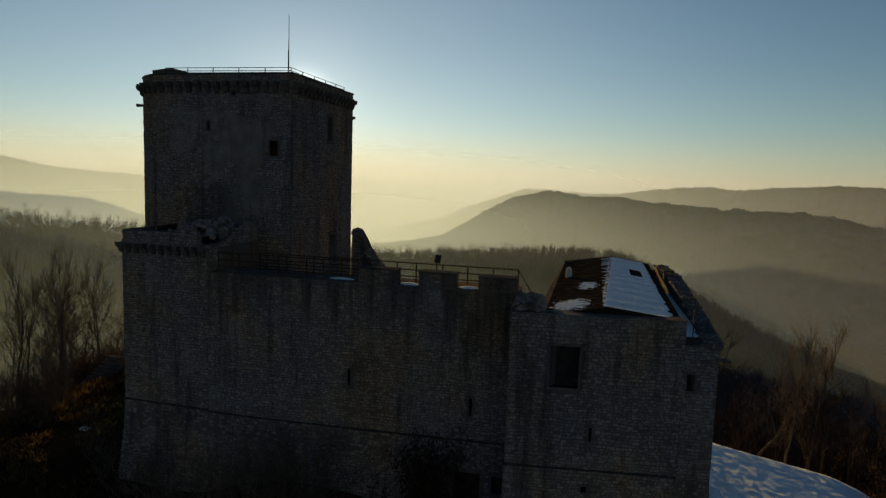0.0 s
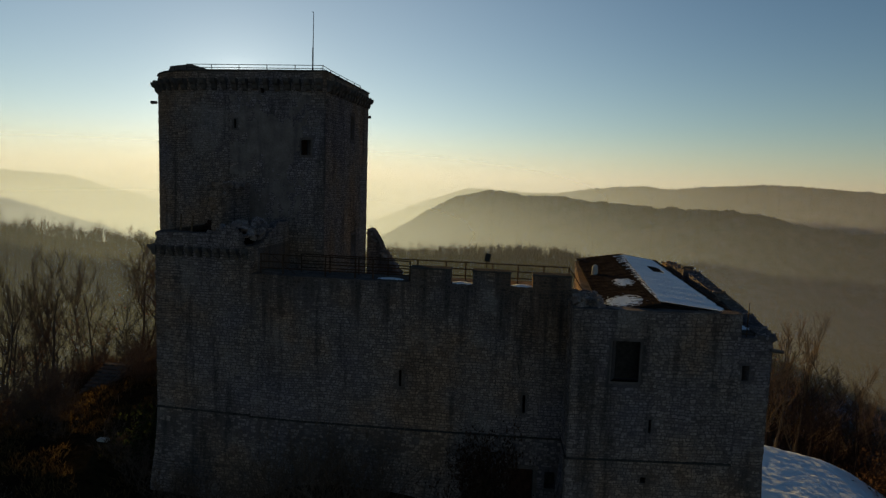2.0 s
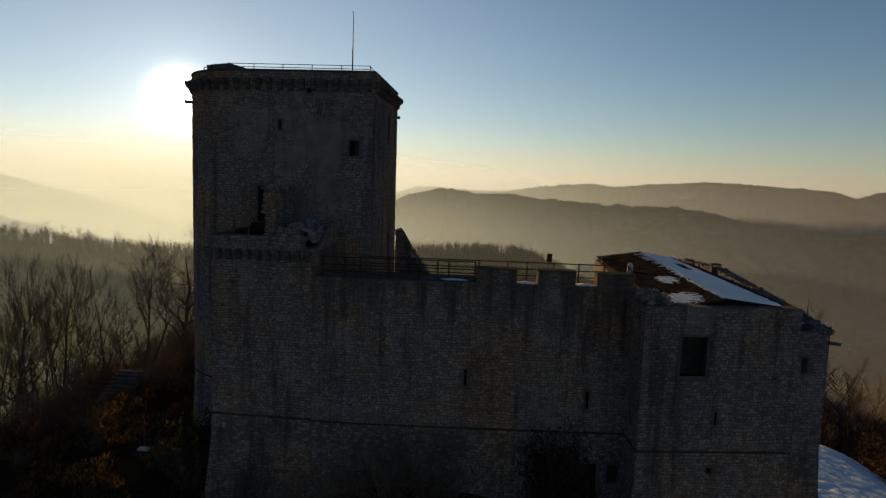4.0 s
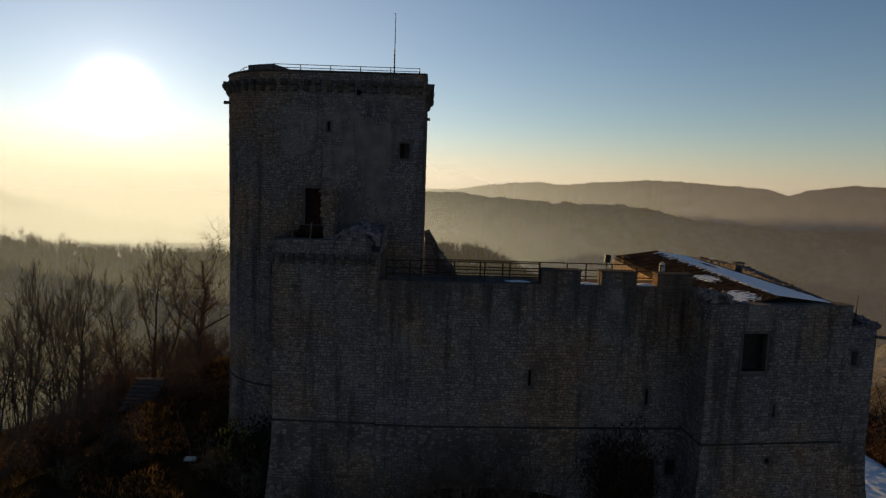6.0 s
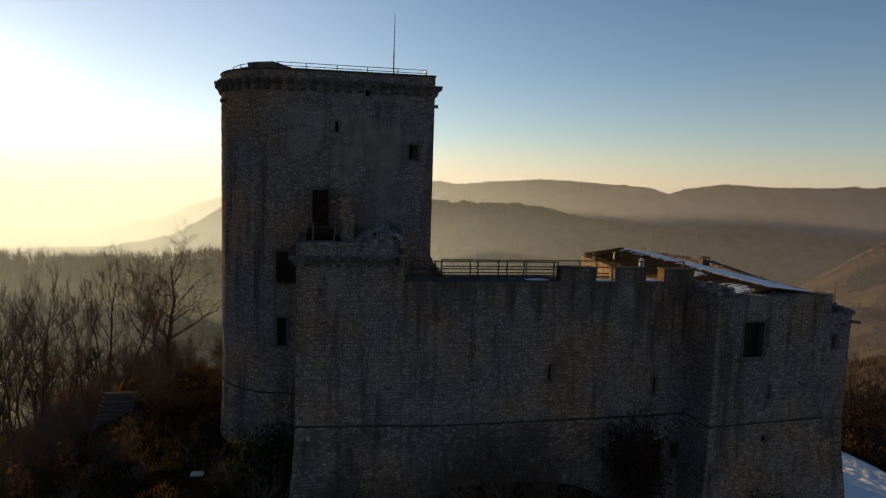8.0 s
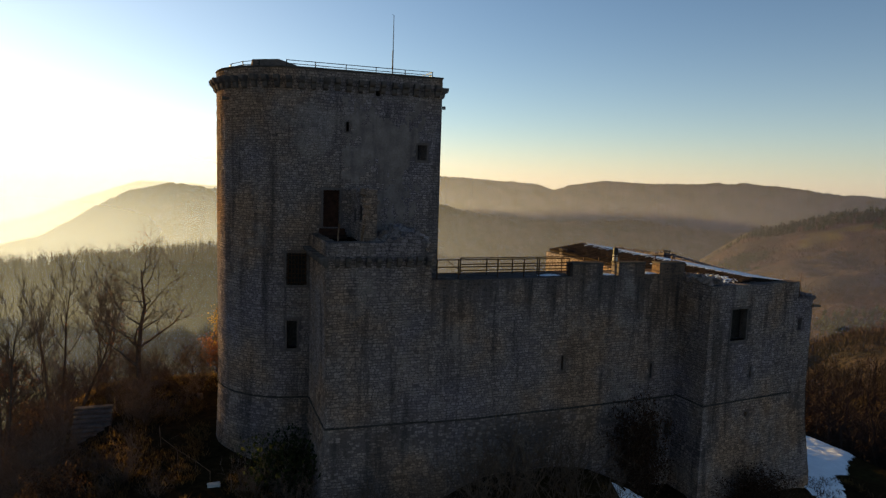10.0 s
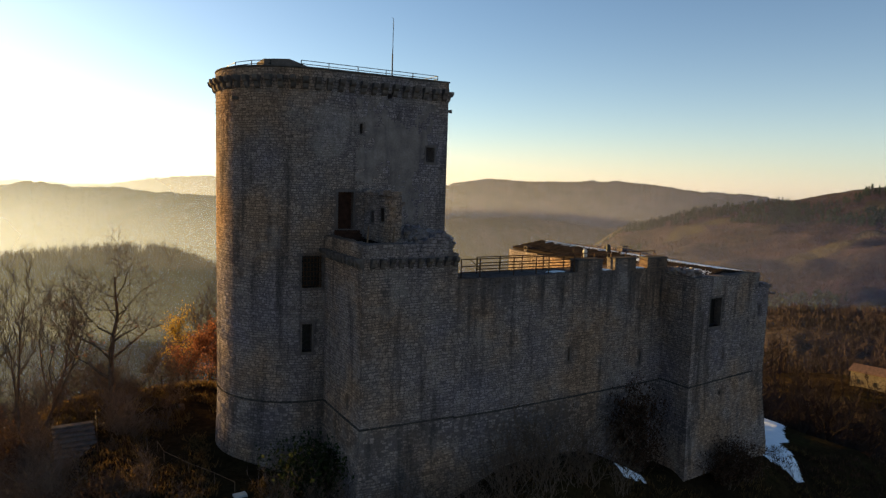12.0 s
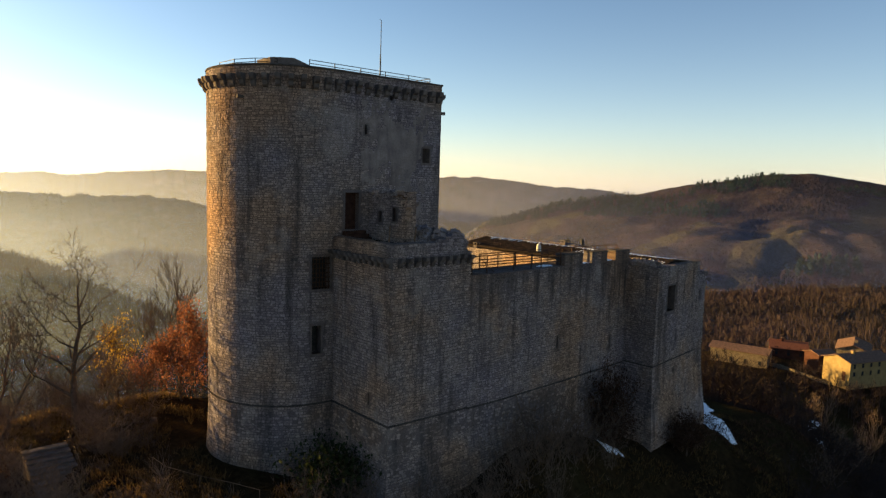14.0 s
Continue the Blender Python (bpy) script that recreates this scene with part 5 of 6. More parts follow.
def tree(seed, height, spread, label, at, leaf=None, per=2, size=0.16, leaf_share=1.0, hide_top=False, scatter=0.22, **kw):
    wood, twigs, tips = grow(seed, height, spread, **kw)
    t = thing("tree", label, "tree", at=at)
    part("trunk", wood, M_BARK, t, smooth=True)
    part("crown", twigs, M_TWIG, t)
    if leaf is not None:
        rnd = random.Random(seed + 1)
        pts = [p for p in tips if rnd.random() < leaf_share and not (hide_top and p.z > height * 0.62)]
        part("leaves", leaf_mass(pts, rnd, per, size, scatter), leaf, t)
    return t


def shrub(seed, height, width, stems, label, at, leaf=None, per=3, size=0.12):
    rnd = random.Random(seed)
    wood, tips = ([], []), []
    for _ in range(stems):
        a, tilt = rnd.uniform(0, 6.28), rnd.uniform(0.05, 0.9)
        d = Vector((math.cos(a) * tilt * width / height, math.sin(a) * tilt * width / height, 1)).normalized()
        p = Vector((rnd.gauss(0, width * 0.12), rnd.gauss(0, width * 0.12), -0.2))
        ln = height * rnd.uniform(0.6, 1.1)
        pts, rr = [p.copy()], [0.02]
        for i in range(4):
            d = (d + Vector((rnd.gauss(0, 0.2), rnd.gauss(0, 0.2), rnd.gauss(0, 0.1)))).normalized()
            p = p + d * ln / 4
            pts.append(p.copy())
            rr.append(0.02 * (1 - 0.2 * i) * 0.7)
            for _ in range(5):
                q = p + Vector((rnd.gauss(0, 0.3), rnd.gauss(0, 0.3), rnd.uniform(0.05, 0.5)))
                k = len(wood[0])
                e = Vector((rnd.gauss(0, 1), rnd.gauss(0, 1), 0)).normalized() * 0.016
                wood[0].extend([tuple(p - e), tuple(p + e), tuple(q)])
                wood[1].append((k, k + 1, k + 2))
                tips.append(q)
        tube(*wood, pts, rr, 3)
    t = thing("shrub", label, "shrub", at=at)
    part("bush", wood, M_TWIG, t)
    if leaf is not None:
        part("leaves", leaf_mass(tips, rnd, per, size, 0.2), leaf, t)
    return t


def gz(x, y, dz=0.0):
    return (x, y, ground_z(x, y) + dz)


oak = tree(7, 10.4, 0.95, "tall gnarled bare oak with a few rust leaves", gz(-38.3, 53.8), M_LEAF_RUST, 2, 0.13, 0.2, True, first=0.24, limbs=15, radius=0.024, up=0.26, reach=1.15, wobble=1.6)
protos = [
    tree(21, 10.5, 0.5, "slender bare winter tree", gz(-46.0, 48.0), first=0.42, limbs=10, up=0.5, radius=0.013, reach=0.9),
    tree(22, 9.2, 0.62, "bare winter tree with a rounded crown", gz(-43.0, 56.0), M_LEAF_BROWN, 1, 0.12, 0.25, first=0.36, limbs=10, up=0.42, radius=0.014),
    tree(23, 11.2, 0.42, "tall thin bare winter tree", gz(-49.0, 46.5), first=0.5, limbs=9, up=0.6, radius=0.011, reach=0.85),
    tree(24, 8.6, 0.7, "bare twisted winter tree", gz(-42.5, 60.0), M_LEAF_RUST, 1, 0.12, 0.15, first=0.3, limbs=10, up=0.32, radius=0.016, wobble=1.4),
]
rust = tree(31, 4.9, 0.8, "low spreading tree with rust-red autumn leaves", gz(-30.4, 56.2), M_LEAF_RUST, 4, 0.17, 0.9, first=0.12, limbs=11, up=0.22, scatter=0.4)
copy_thing(rust, pose(*gz(-27.9, 60.0), 0, 0, 130) @ Matrix.Diagonal((1.0, 1.0, 1.5, 1)))
copy_thing(rust, pose(*gz(-32.6, 58.2), 0, 0, 250) @ Matrix.Diagonal((0.8, 0.8, 0.75, 1)))
yellow = tree(32, 7.0, 0.5, "small tree with golden yellow leaves", gz(-31.9, 68.3), M_LEAF_YELLOW, 4, 0.18, 0.6, first=0.3, limbs=9, up=0.45, scatter=0.4)
rnd = random.Random(77)
spots = []
tries = 0
while len(spots) < 64 and tries < 4000:
    tries += 1
    x, y = rnd.uniform(-92, -33), rnd.uniform(30, 120)
    if x > -43 and y < 66:
        continue
    if y < 44 and x > -52:
        continue
    if any(math.hypot(x - a, y - b) < 3.4 for a, b in spots):
        continue
    spots.append((x, y))
for i, (x, y) in enumerate(spots):
    s = rnd.uniform(0.75, 1.05) * (0.72 if x > -41 else 1.0)
    copy_thing(protos[i % 4], pose(*gz(x, y), 0, 0, rnd.uniform(0, 360)) @ Matrix.Diagonal((s, s, s * rnd.uniform(0.9, 1.1), 1)))
for k, (x, y, s) in enumerate(((-28.6, 66.0, 1.05), (-30.6, 71.5, 1.05), (-26.0, 69.0, 1.1), (-33.5, 74.0, 0.9), (-24.0, 63.0, 0.9), (-30.0, 63.0, 0.8))):
    copy_thing(protos[k % 4], pose(*gz(x, y), 0, 0, rnd.uniform(0, 360)) @ Matrix.Diagonal((s, s, s, 1)))
# right of the wing and behind the court
spots = []
while len(spots) < 70:
    x, y = rnd.uniform(-16, 100), rnd.uniform(60, 140)
    if x > 8 and rnd.random() < 0.4:
        y = rnd.uniform(28, 75)
    if (x < 26 and y < 64) or any(math.hypot(x - a, y - b) < 3.6 for a, b in spots):
        continue
    spots.append((x, y))
for i, (x, y) in enumerate(spots):
    s = rnd.uniform(0.6, 1.0)
    copy_thing(protos[i % 4], pose(*gz(x, y), 0, 0, rnd.uniform(0, 360)) @ Matrix.Diagonal((s, s, s, 1)))

extra = random.Random(55)
for i in range(14):
    x, y, s = extra.uniform(-60, -37), extra.uniform(43, 62), extra.uniform(0.7, 1.0)
    if -42.5 < x < -38.5 and y > 42 or math.hypot(x + 38.3, y - 53.8) < 3:
        continue
    copy_thing(protos[i % 4], pose(*gz(x, y), 0, 0, extra.uniform(0, 360)) @ Matrix.Diagonal((s, s, s, 1)))
for i in range(18):
    x, y, s = rnd.uniform(13, 36), rnd.uniform(61, 84), rnd.uniform(0.8, 1.15)
    copy_thing(protos[i % 4], pose(*gz(x, y), 0, 0, rnd.uniform(0, 360)) @ Matrix.Diagonal((s, s, s, 1)))

shr = [shrub(41, 2.4, 2.6, 26, "leafless brown winter shrub", gz(-31.0, 35.0)), shrub(42, 3.2, 3.4, 30, "brown shrub with withered leaves", gz(-7.4, 31.8), M_LEAF_BROWN, 7, 0.13), shrub(43, 1.8, 2.2, 30, "dark evergreen shrub at the wall's foot", gz(-26.9, 37.6), M_LEAF_GREEN, 5, 0.15)]
s = 1.25
copy_thing(shr[1], pose(-7.9, 32.0, ground_z(-7.9, 32) + 1.2, 0, 0, 40) @ Matrix.Diagonal((s, s * 0.8, s * 1.2, 1)))
for x, y, k, s in ((-18.5, 31.0, 0, 1.6), (-16.0, 31.2, 0, 1.9), (-14.0, 30.6, 0, 1.7), (-21.0, 30.6, 0, 1.3), (-29.2, 34.5, 0, 0.9), (-28.5, 36.4, 2, 1.7), (-25.5, 31.4, 0, 1.3), (-23.4, 31.2, 0, 1.1), (-28.6, 33.4, 0, 1.1), (-0.5, 29.8, 1, 1.0), (1.5, 29.8, 1, 0.8)):
    copy_thing(shr[k], pose(*gz(x, y), 0, 0, rnd.uniform(0, 360)) @ Matrix.Diagonal((s, s, s, 1)))
tall = shrub(44, 5.6, 4.2, 34, "tall leafless thicket against the curtain wall", gz(-16.5, 30.4))
for x, y, s, rz in ((-19.2, 30.6, 0.85, 70), (-13.6, 30.2, 0.95, 160), (-22.3, 30.2, 0.6, 200), (-11.0, 29.6, 0.6, 20), (-17.8, 28.8, 0.7, 300)):
    copy_thing(tall, pose(*gz(x, y), 0, 0, rz) @ Matrix.Diagonal((s, s, s, 1)))
for i in range(80):
    x, y = rnd.uniform(-64, -33.5), rnd.uniform(24, 64)
    if (x > -37 and y > 36) or (-44 < x < -36 and 40 < y < 56):
        continue
    s = rnd.uniform(0.4, 0.9)
    copy_thing(shr[rnd.choice((0, 0, 0, 1))], pose(*gz(x, y), 0, 0, rnd.uniform(0, 360)) @ Matrix.Diagonal((s, s, s, 1)))
for i in range(120):
    x, y = rnd.uniform(9, 80), rnd.uniform(-5, 85)
    if (x < 25 and 28 < y):
        continue
    s = rnd.uniform(0.8, 1.7)
    copy_thing(shr[rnd.choice((0, 1, 1))], pose(*gz(x, y), 0, 0, rnd.uniform(0, 360)) @ Matrix.Diagonal((s, s, s, 1)))


for i in range(60):
    x, y = rnd.uniform(-47, -33.8), rnd.uniform(35, 58)
    if (-42 < x < -39 and 44 < y < 52.5) or (x > -35.5 and 37 < y < 46):
        continue
    s = rnd.uniform(0.35, 0.75)
    copy_thing(shr[0], pose(*gz(x, y), 0, 0, rnd.uniform(0, 360)) @ Matrix.Diagonal((s, s, s, 1)))


def tufts(name, label, count, seed, area, mat, size):
    """Withered grass and leaf litter, one joined mesh of blades."""
    rnd = random.Random(seed)
    verts, faces = [], []
    for _ in range(count):
        x, y = rnd.uniform(*area[0]), rnd.uniform(*area[1])
        if (-33.2 < x < -18 and 38 < y < 50.5) or (-27.8 < x < 6.3 and 31 < y < 56):
            continue
        if noise.noise(Vector((x * 0.35, y * 0.35, seed))) < -0.12:
            continue
        z = ground_z(x, y) - 0.03
        for _ in range(5):
            a, h = rnd.uniform(0, 6.28), size * rnd.uniform(0.5, 1.4)
            u = Vector((math.cos(a), math.sin(a), 0)) * 0.035
            o = Vector((rnd.gauss(0, 0.12), rnd.gauss(0, 0.12), 0))
            tip = Vector((rnd.gauss(0, 0.5), rnd.gauss(0, 0.5), 1)) * h
            k = len(verts)
            b = Vector((x, y, z)) + o
            verts += [tuple(b - u), tuple(b + u), tuple(b + tip)]
            faces.append((k, k + 1, k + 2))
    tagged(part(name, (verts, faces), mat, None), label, "grass", kind="stuff")


tufts("dry_grass", "withered ochre grass on the castle hill", 9000, 61, ((-48, -30), (30, 66)), M_LEAF_GRASS, 0.34)
tufts("dry_grass", "withered ochre grass below the castle wall", 5000, 62, ((-30, 12), (24, 33)), M_LEAF_GRASS, 0.30)

tufts("dry_grass", "dark withered grass on the slope below the wing", 6000, 63, ((5.5, 45), (2, 31)), M_LEAF_BROWN, 0.4)

# small things on the grass beside the tower
fence = thing("pasture_fence", "low wooden rail fence on the grass bank", "fence")
f_pts = [(-34.6, 58.0), (-32.6, 58.6), (-30.6, 59.2), (-28.4, 59.8)]
for x, y in f_pts:
    bm = bmesh.new()
    rod(bm, (x, y, ground_z(x, y) - 0.3), (x, y, ground_z(x, y) + 1.0), 0.06, 0.05, 7)
    part("post", bm, M_OLDWOOD, fence)
for dz in (0.5, 0.92):
    verts, faces = [], []
    tube(verts, faces, [Vector((x, y, ground_z(x, y) + dz)) for x, y in f_pts], [0.04] * 4, 6)
    part("rail", (verts, faces), M_OLDWOOD, fence)
stump = thing("tree_stump", "short dark tree stump in lit grass", "stump", at=gz(-33.9, 51.9))
bm = bmesh.new()
rod(bm, (0, 0, -0.2), (0, 0, 0.42), 0.30, 0.22, 10)
part("trunk", bm, M_BARK, stump)
hand = thing("path_handrail", "thin weathered handrail along the footpath", "handrail")
h_pts = [(-36.3, 44.5), (-36.1, 42.7), (-35.0, 40.4), (-33.9, 38.4), (-33.1, 36.8)]
for x, y in h_pts:
    bm = bmesh.new()
    rod(bm, (x, y, ground_z(x, y) - 0.2), (x, y, ground_z(x, y) + 0.7), 0.018, 0.018, 6)
    part("post", bm, M_WOOD, hand)
verts, faces = [], []
tube(verts, faces, [Vector((x, y, ground_z(x, y) + 0.68)) for x, y in h_pts], [0.016] * 5, 6)
part("rail", (verts, faces), M_WOOD, hand)
flight = thing("stone_stair", "raised flight of worn grey stone steps on the bank", "stairs")
for k in range(10):
    y, z = 49.8 - 0.46 * k, 2.72 - 0.17 * k
    bm = bmesh.new()
    box(bm, -42.2 + 0.03 * k, -39.75 + 0.03 * k, y - 0.29, y + 0.23, z - 0.13, z, 0.02, random.Random(k), bev=0.02)
    part("step", bm, M_CORBEL, flight)
    bm = bmesh.new()
    box(bm, -42.1 + 0.03 * k, -39.85 + 0.03 * k, y - 0.23, y + 0.23, -0.6, z - 0.13, 0.015, random.Random(k + 50))
    part("masonry", bm, M_MORTAR, flight)
stair_rail = thing("stair_handrail", "thin bent iron handrail beside the stone steps", "handrail")
for y, z in ((50.1, 2.55), (48.3, 2.0), (46.6, 1.4), (45.2, 0.9)):
    bm = bmesh.new()
    rod(bm, (-39.6, y, z - 0.8), (-39.6, y, z + 0.8), 0.022, 0.022, 6)
    part("post", bm, M_IRON, stair_rail)
for dz in (0.4, 0.8):
    bm = bmesh.new()
    rod(bm, (-39.6, 50.2, 2.58 + dz), (-39.6, 45.1, 0.87 + dz), 0.022, 0.022, 6)
    part("rail", bm, M_IRON, stair_rail)
slab = thing("path_stone", "pale flat stone beside the footpath", "stone", at=gz(-32.9, 36.4))
bm = bmesh.new()
box(bm, -0.35, 0.35, -0.22, 0.22, -0.05, 0.12, 0.03, bev=0.03)
part("block", bm, M_RENDER, slab)

# snow on the slope beside the wing
snow_sheet("ground_snow", None, 6.0, 32.0, 28.0, 66.0, 110, 150, lambda x, y: ground_z(x, y) + 0.03 + 0.06 * noise.noise(Vector((x * 2.2, y * 2.2, 5))),
           lambda x, y: 1.0 - max(0, 30.2 - y) - max(0, 7.0 - x) - max(0, x - float(np.interp(y, (30, 32.5, 36, 41, 50, 61), (7.4, 9.4, 14.4, 22.5, 28.0, 24.0)))) * 0.8 + 0.9 * noise.noise(Vector((x * 0.7, y * 0.7, 2))), "blue shaded snow on the slope beside the castle", 0.1)
snow_sheet("ground_snow", None, -10.6, -7.2, 29.9, 32.0, 34, 21, lambda x, y: ground_z(x, y) + 0.06, lambda x, y: 1 - math.hypot((x + 8.9) / 1.1, (y - 30.9) / 0.5) + 0.9 * noise.noise(Vector((x * 1.6, y * 1.6, 6))), "leftover snow on the earth bank below the curtain wall", 0.06)
snow_sheet("ground_snow", None, 103.0, 112.0, 53.0, 60.0, 30, 24, lambda x, y: ground_z(x, y) + 0.1, lambda x, y: 1 - math.hypot((x - 107.5) / 3.2, (y - 56.5) / 1.6) + 0.8 * noise.noise(Vector((x, y, 2))), "leftover snow beside the village lane", 0.1)
snow_sheet("ground_snow", None, 88.0, 102.0, 43.0, 54.0, 40, 30, lambda x, y: ground_z(x, y) + 0.1, lambda x, y: 1 - abs((y - 48) - 0.75 * (x - 95)) / 0.8 + 0.9 * noise.noise(Vector((x * 0.8, y * 0.8, 4))), "leftover snow beside the village lane", 0.1)


def woods(name, label, count, seed, place, heights, mat, thick=1.0, boughs=9, sprays=4):
    """Bare trees past counting, one joined mesh; place(rnd) gives the foot of each."""
    rnd = random.Random(seed)
    verts, faces = [], []
    for _ in range(count):
        base = Vector(place(rnd))
        h = rnd.uniform(*heights)
        tube(verts, faces, [base, base + Vector((rnd.gauss(0, 0.4), 0, h * 0.5)), base + Vector((rnd.gauss(0, 0.8), 0, h))], [0.2 * thick, 0.13 * thick, 0.03], 3)
        for _ in range(boughs):
            f = rnd.uniform(0.3, 0.95)
            p = base + Vector((0, 0, h * f))
            ang, ln = rnd.uniform(0, 6.28), h * rnd.uniform(0.15, 0.38) * (1.2 - f * 0.7)
            q = p + Vector((math.cos(ang) * ln * 0.85, math.sin(ang) * ln * 0.85, ln * 0.8))
            tube(verts, faces, [p, q], [0.11 * thick, 0.05 * thick], 3)
            for _ in range(sprays):
                w = q + Vector((rnd.gauss(0, 1.1), rnd.gauss(0, 1.1), rnd.uniform(-0.2, 1.6)))
                m = p.lerp(q, rnd.uniform(0.4, 0.9))
                s = Vector((rnd.gauss(0, 1), rnd.gauss(0, 1), 0)).normalized() * 0.07 * thick
                k = len(verts)
                verts += [tuple(m - s), tuple(m + s), tuple(w)]
                faces.append((k, k + 1, k + 2))
    tagged(part(name, (verts, faces), mat, None), label, "trees", kind="stuff")


def polar(a, r):
    return HILL_EYE[0] + r * math.sin(radians(a)), HILL_EYE[1] + r * math.cos(radians(a))


def slope_foot(r0, far, base_el, profile, power):
    """Feet for trees on one of the hillsides."""
    pa, pe = zip(*profile)

    def height(a, r):
        t = (r - r0) / (far(a) - r0)
        f = (-0.45 + math.sqrt(0.2025 + 2.2 * max(t, 0))) / 1.1
        e = base_el + (float(np.interp(a, pa, pe)) - base_el) * min(f, 1.0) ** power
        return 20 + r * math.tan(radians(e))
    return height


near_h = slope_foot(190, wood_far, -36.0, WOOD, 0.75)
right_h = slope_foot(300, lambda a: 1300.0, -20.0, RIGHT, 0.62)


slope_h = slope_foot(215, lambda a: 470.0, -24.0, SLOPE, 0.7)


def on_slope(r):
    a, d = r.uniform(38, 86), 225 + 247 * r.random() ** 0.8
    return (*polar(a, d), slope_h(a, d) - 2.0)


def on_near(r):
    a = r.uniform(-62, 20)
    d = wood_far(a) + 2 - abs(r.gauss(0, 24))
    if r.random() < 0.35:
        d = r.uniform(210, wood_far(a))
    return (*polar(a, d), near_h(a, d) - 1.5)


def on_right(r):
    while True:
        a, d = r.uniform(26, 84), 305 + 960 * r.random() ** 1.1
        p = polar(a, d)
        if meadow(*p) < 0.34:
            return (*p, right_h(a, d) - 2.5)


def in_valley(r):
    while True:
        a, d = (r.uniform(14, 95), r.uniform(95, 260)) if r.random() < 0.8 else (r.uniform(-70, 14), r.uniform(90, 135))
        x, y = polar(a, d)
        if math.hypot(x - 139, y - 70) > 42 and not (a > 60 and d < 150):
            return (x, y, ground_z(x, y) - 0.5)


woods("ridge_trees", "bare winter trees on the misty ridge", 1500, 99, on_near, (8.5, 14), M_WOODTWIG, 0.62, 10, 5)


def brush(name, label, count, seed, place, heights, mat, blades=15, wide=0.00034, lean=0.42):
    """Far bare crowns: each tree a vase of thin twig sprays, all of a wood in one mesh."""
    rnd = random.Random(seed)
    verts, faces = [], []
    for _ in range(count):
        x, y, z = place(rnd)
        h = rnd.uniform(*heights)
        for _ in range(blades):
            a, f, t = rnd.uniform(0, 6.28), rnd.uniform(0.15, 0.6), rnd.uniform(0.0, lean)
            ca, sa = math.cos(a), math.sin(a)
            top = h * rnd.uniform(0.75, 1.05) * (1 - 0.35 * t)
            e = math.hypot(x, y) * wide * rnd.uniform(0.6, 1.3)
            k = len(verts)
            verts += [(x - sa * e, y + ca * e, z + h * f * 0.5), (x + ca * t * h * 0.6 + sa * e * 0.8, y + sa * t * h * 0.6 - ca * e * 0.8, z + top * 0.7), (x + ca * t * h, y + sa * t * h, z + top)]
            faces.append((k, k + 1, k + 2))
    tagged(part(name, (verts, faces), mat, None), label, "trees", kind="stuff")


def pine_wood(name, label, count, seed, place, heights, mat):
    """Dark round-headed pines: ragged sprays about a domed crown."""
    rnd = random.Random(seed)
    verts, faces = [], []
    for _ in range(count):
        x, y, z = place(rnd)
        h = rnd.uniform(*heights)
        for j in range(24):
            a, f = rnd.uniform(0, 6.28), rnd.uniform(0.2, 0.95)
            w = h * 0.30 * math.sqrt(max(1.02 - f, 0.05)) * rnd.uniform(0.35, 1.0)
            c, s_, t = math.cos(a), math.sin(a), h * rnd.uniform(0.07, 0.13)
            k = len(verts)
            verts += [(x + c * w * 0.5, y + s_ * w * 0.5, z + h * f + t), (x + c * w - s_ * t, y + s_ * w + c * t, z + h * f - t * 0.4), (x + c * w + s_ * t, y + s_ * w - c * t, z + h * f - t * 0.6)]
            faces.append((k, k + 1, k + 2))
    tagged(part(name, (verts, faces), mat, None), label, "trees", kind="stuff")


def on_pines(r):
    while True:
        a, d = r.uniform(42, 84), r.uniform(480, 1290)
        p = polar(a, d)
        n = noise.noise(Vector((p[0] * 0.006, p[1] * 0.006, 31)))
        if meadow(*p) < 0.3 and (n > 0.20 or (d > 1180 and n > -0.12)):
            return (*p, right_h(a, d) - 2.0)


def in_thicket(r):
    while True:
        a, d = r.uniform(46, 96), r.uniform(55, 178)
        x, y = polar(a, d)
        if x < 22 or any(math.hypot(x - hx, y - hy) < hr for hx, hy, hr in ((144.5, 59.3, 10.5), (136, 86, 9), (151, 71, 5))):
            continue
        return (x, y, ground_z(x, y) - 0.4)


M_PINE = mottled("dark_pine_needles", (0.012, 0.020, 0.013), (0.03, 0.042, 0.025), 0.05, 1.0, 0.95)
brush("ridge_woods", "dense bare woods on the misty ridge", 7000, 92, on_near, (7, 13), M_WOODTWIG, 14, 0.0004)
brush("hillside_trees", "brown bare woods on the far hillside", 26000, 98, on_right, (4.5, 9), M_HILLTWIG, 9)
brush("slope_woods", "red-brown bare woods on the slope beyond the village", 9000, 90, on_slope, (4.5, 8.5), M_HILLTWIG, 13, 0.0005)
pine_wood("hillside_pines", "dark pines among the bare hillside woods", 2800, 96, on_pines, (7, 13), M_PINE)


def below_wing(r):
    x, y = 7 + 60 * r.random() ** 1.3, r.uniform(-14, 25)
    return (x, y, ground_z(x, y) - 0.3)


def back_slope(r):
    while True:
        a, d = (r.uniform(6, 62), r.uniform(66, 150)) if r.random() < 0.85 else (r.uniform(-72, -2), r.uniform(85, 150))
        x, y = polar(a, d)
        if (x < 24 and -42 < x and y < 63) or (x > 8 and math.hypot(x - 139, y - 70) < 60):
            continue
        return (x, y, ground_z(x, y) - 0.4)


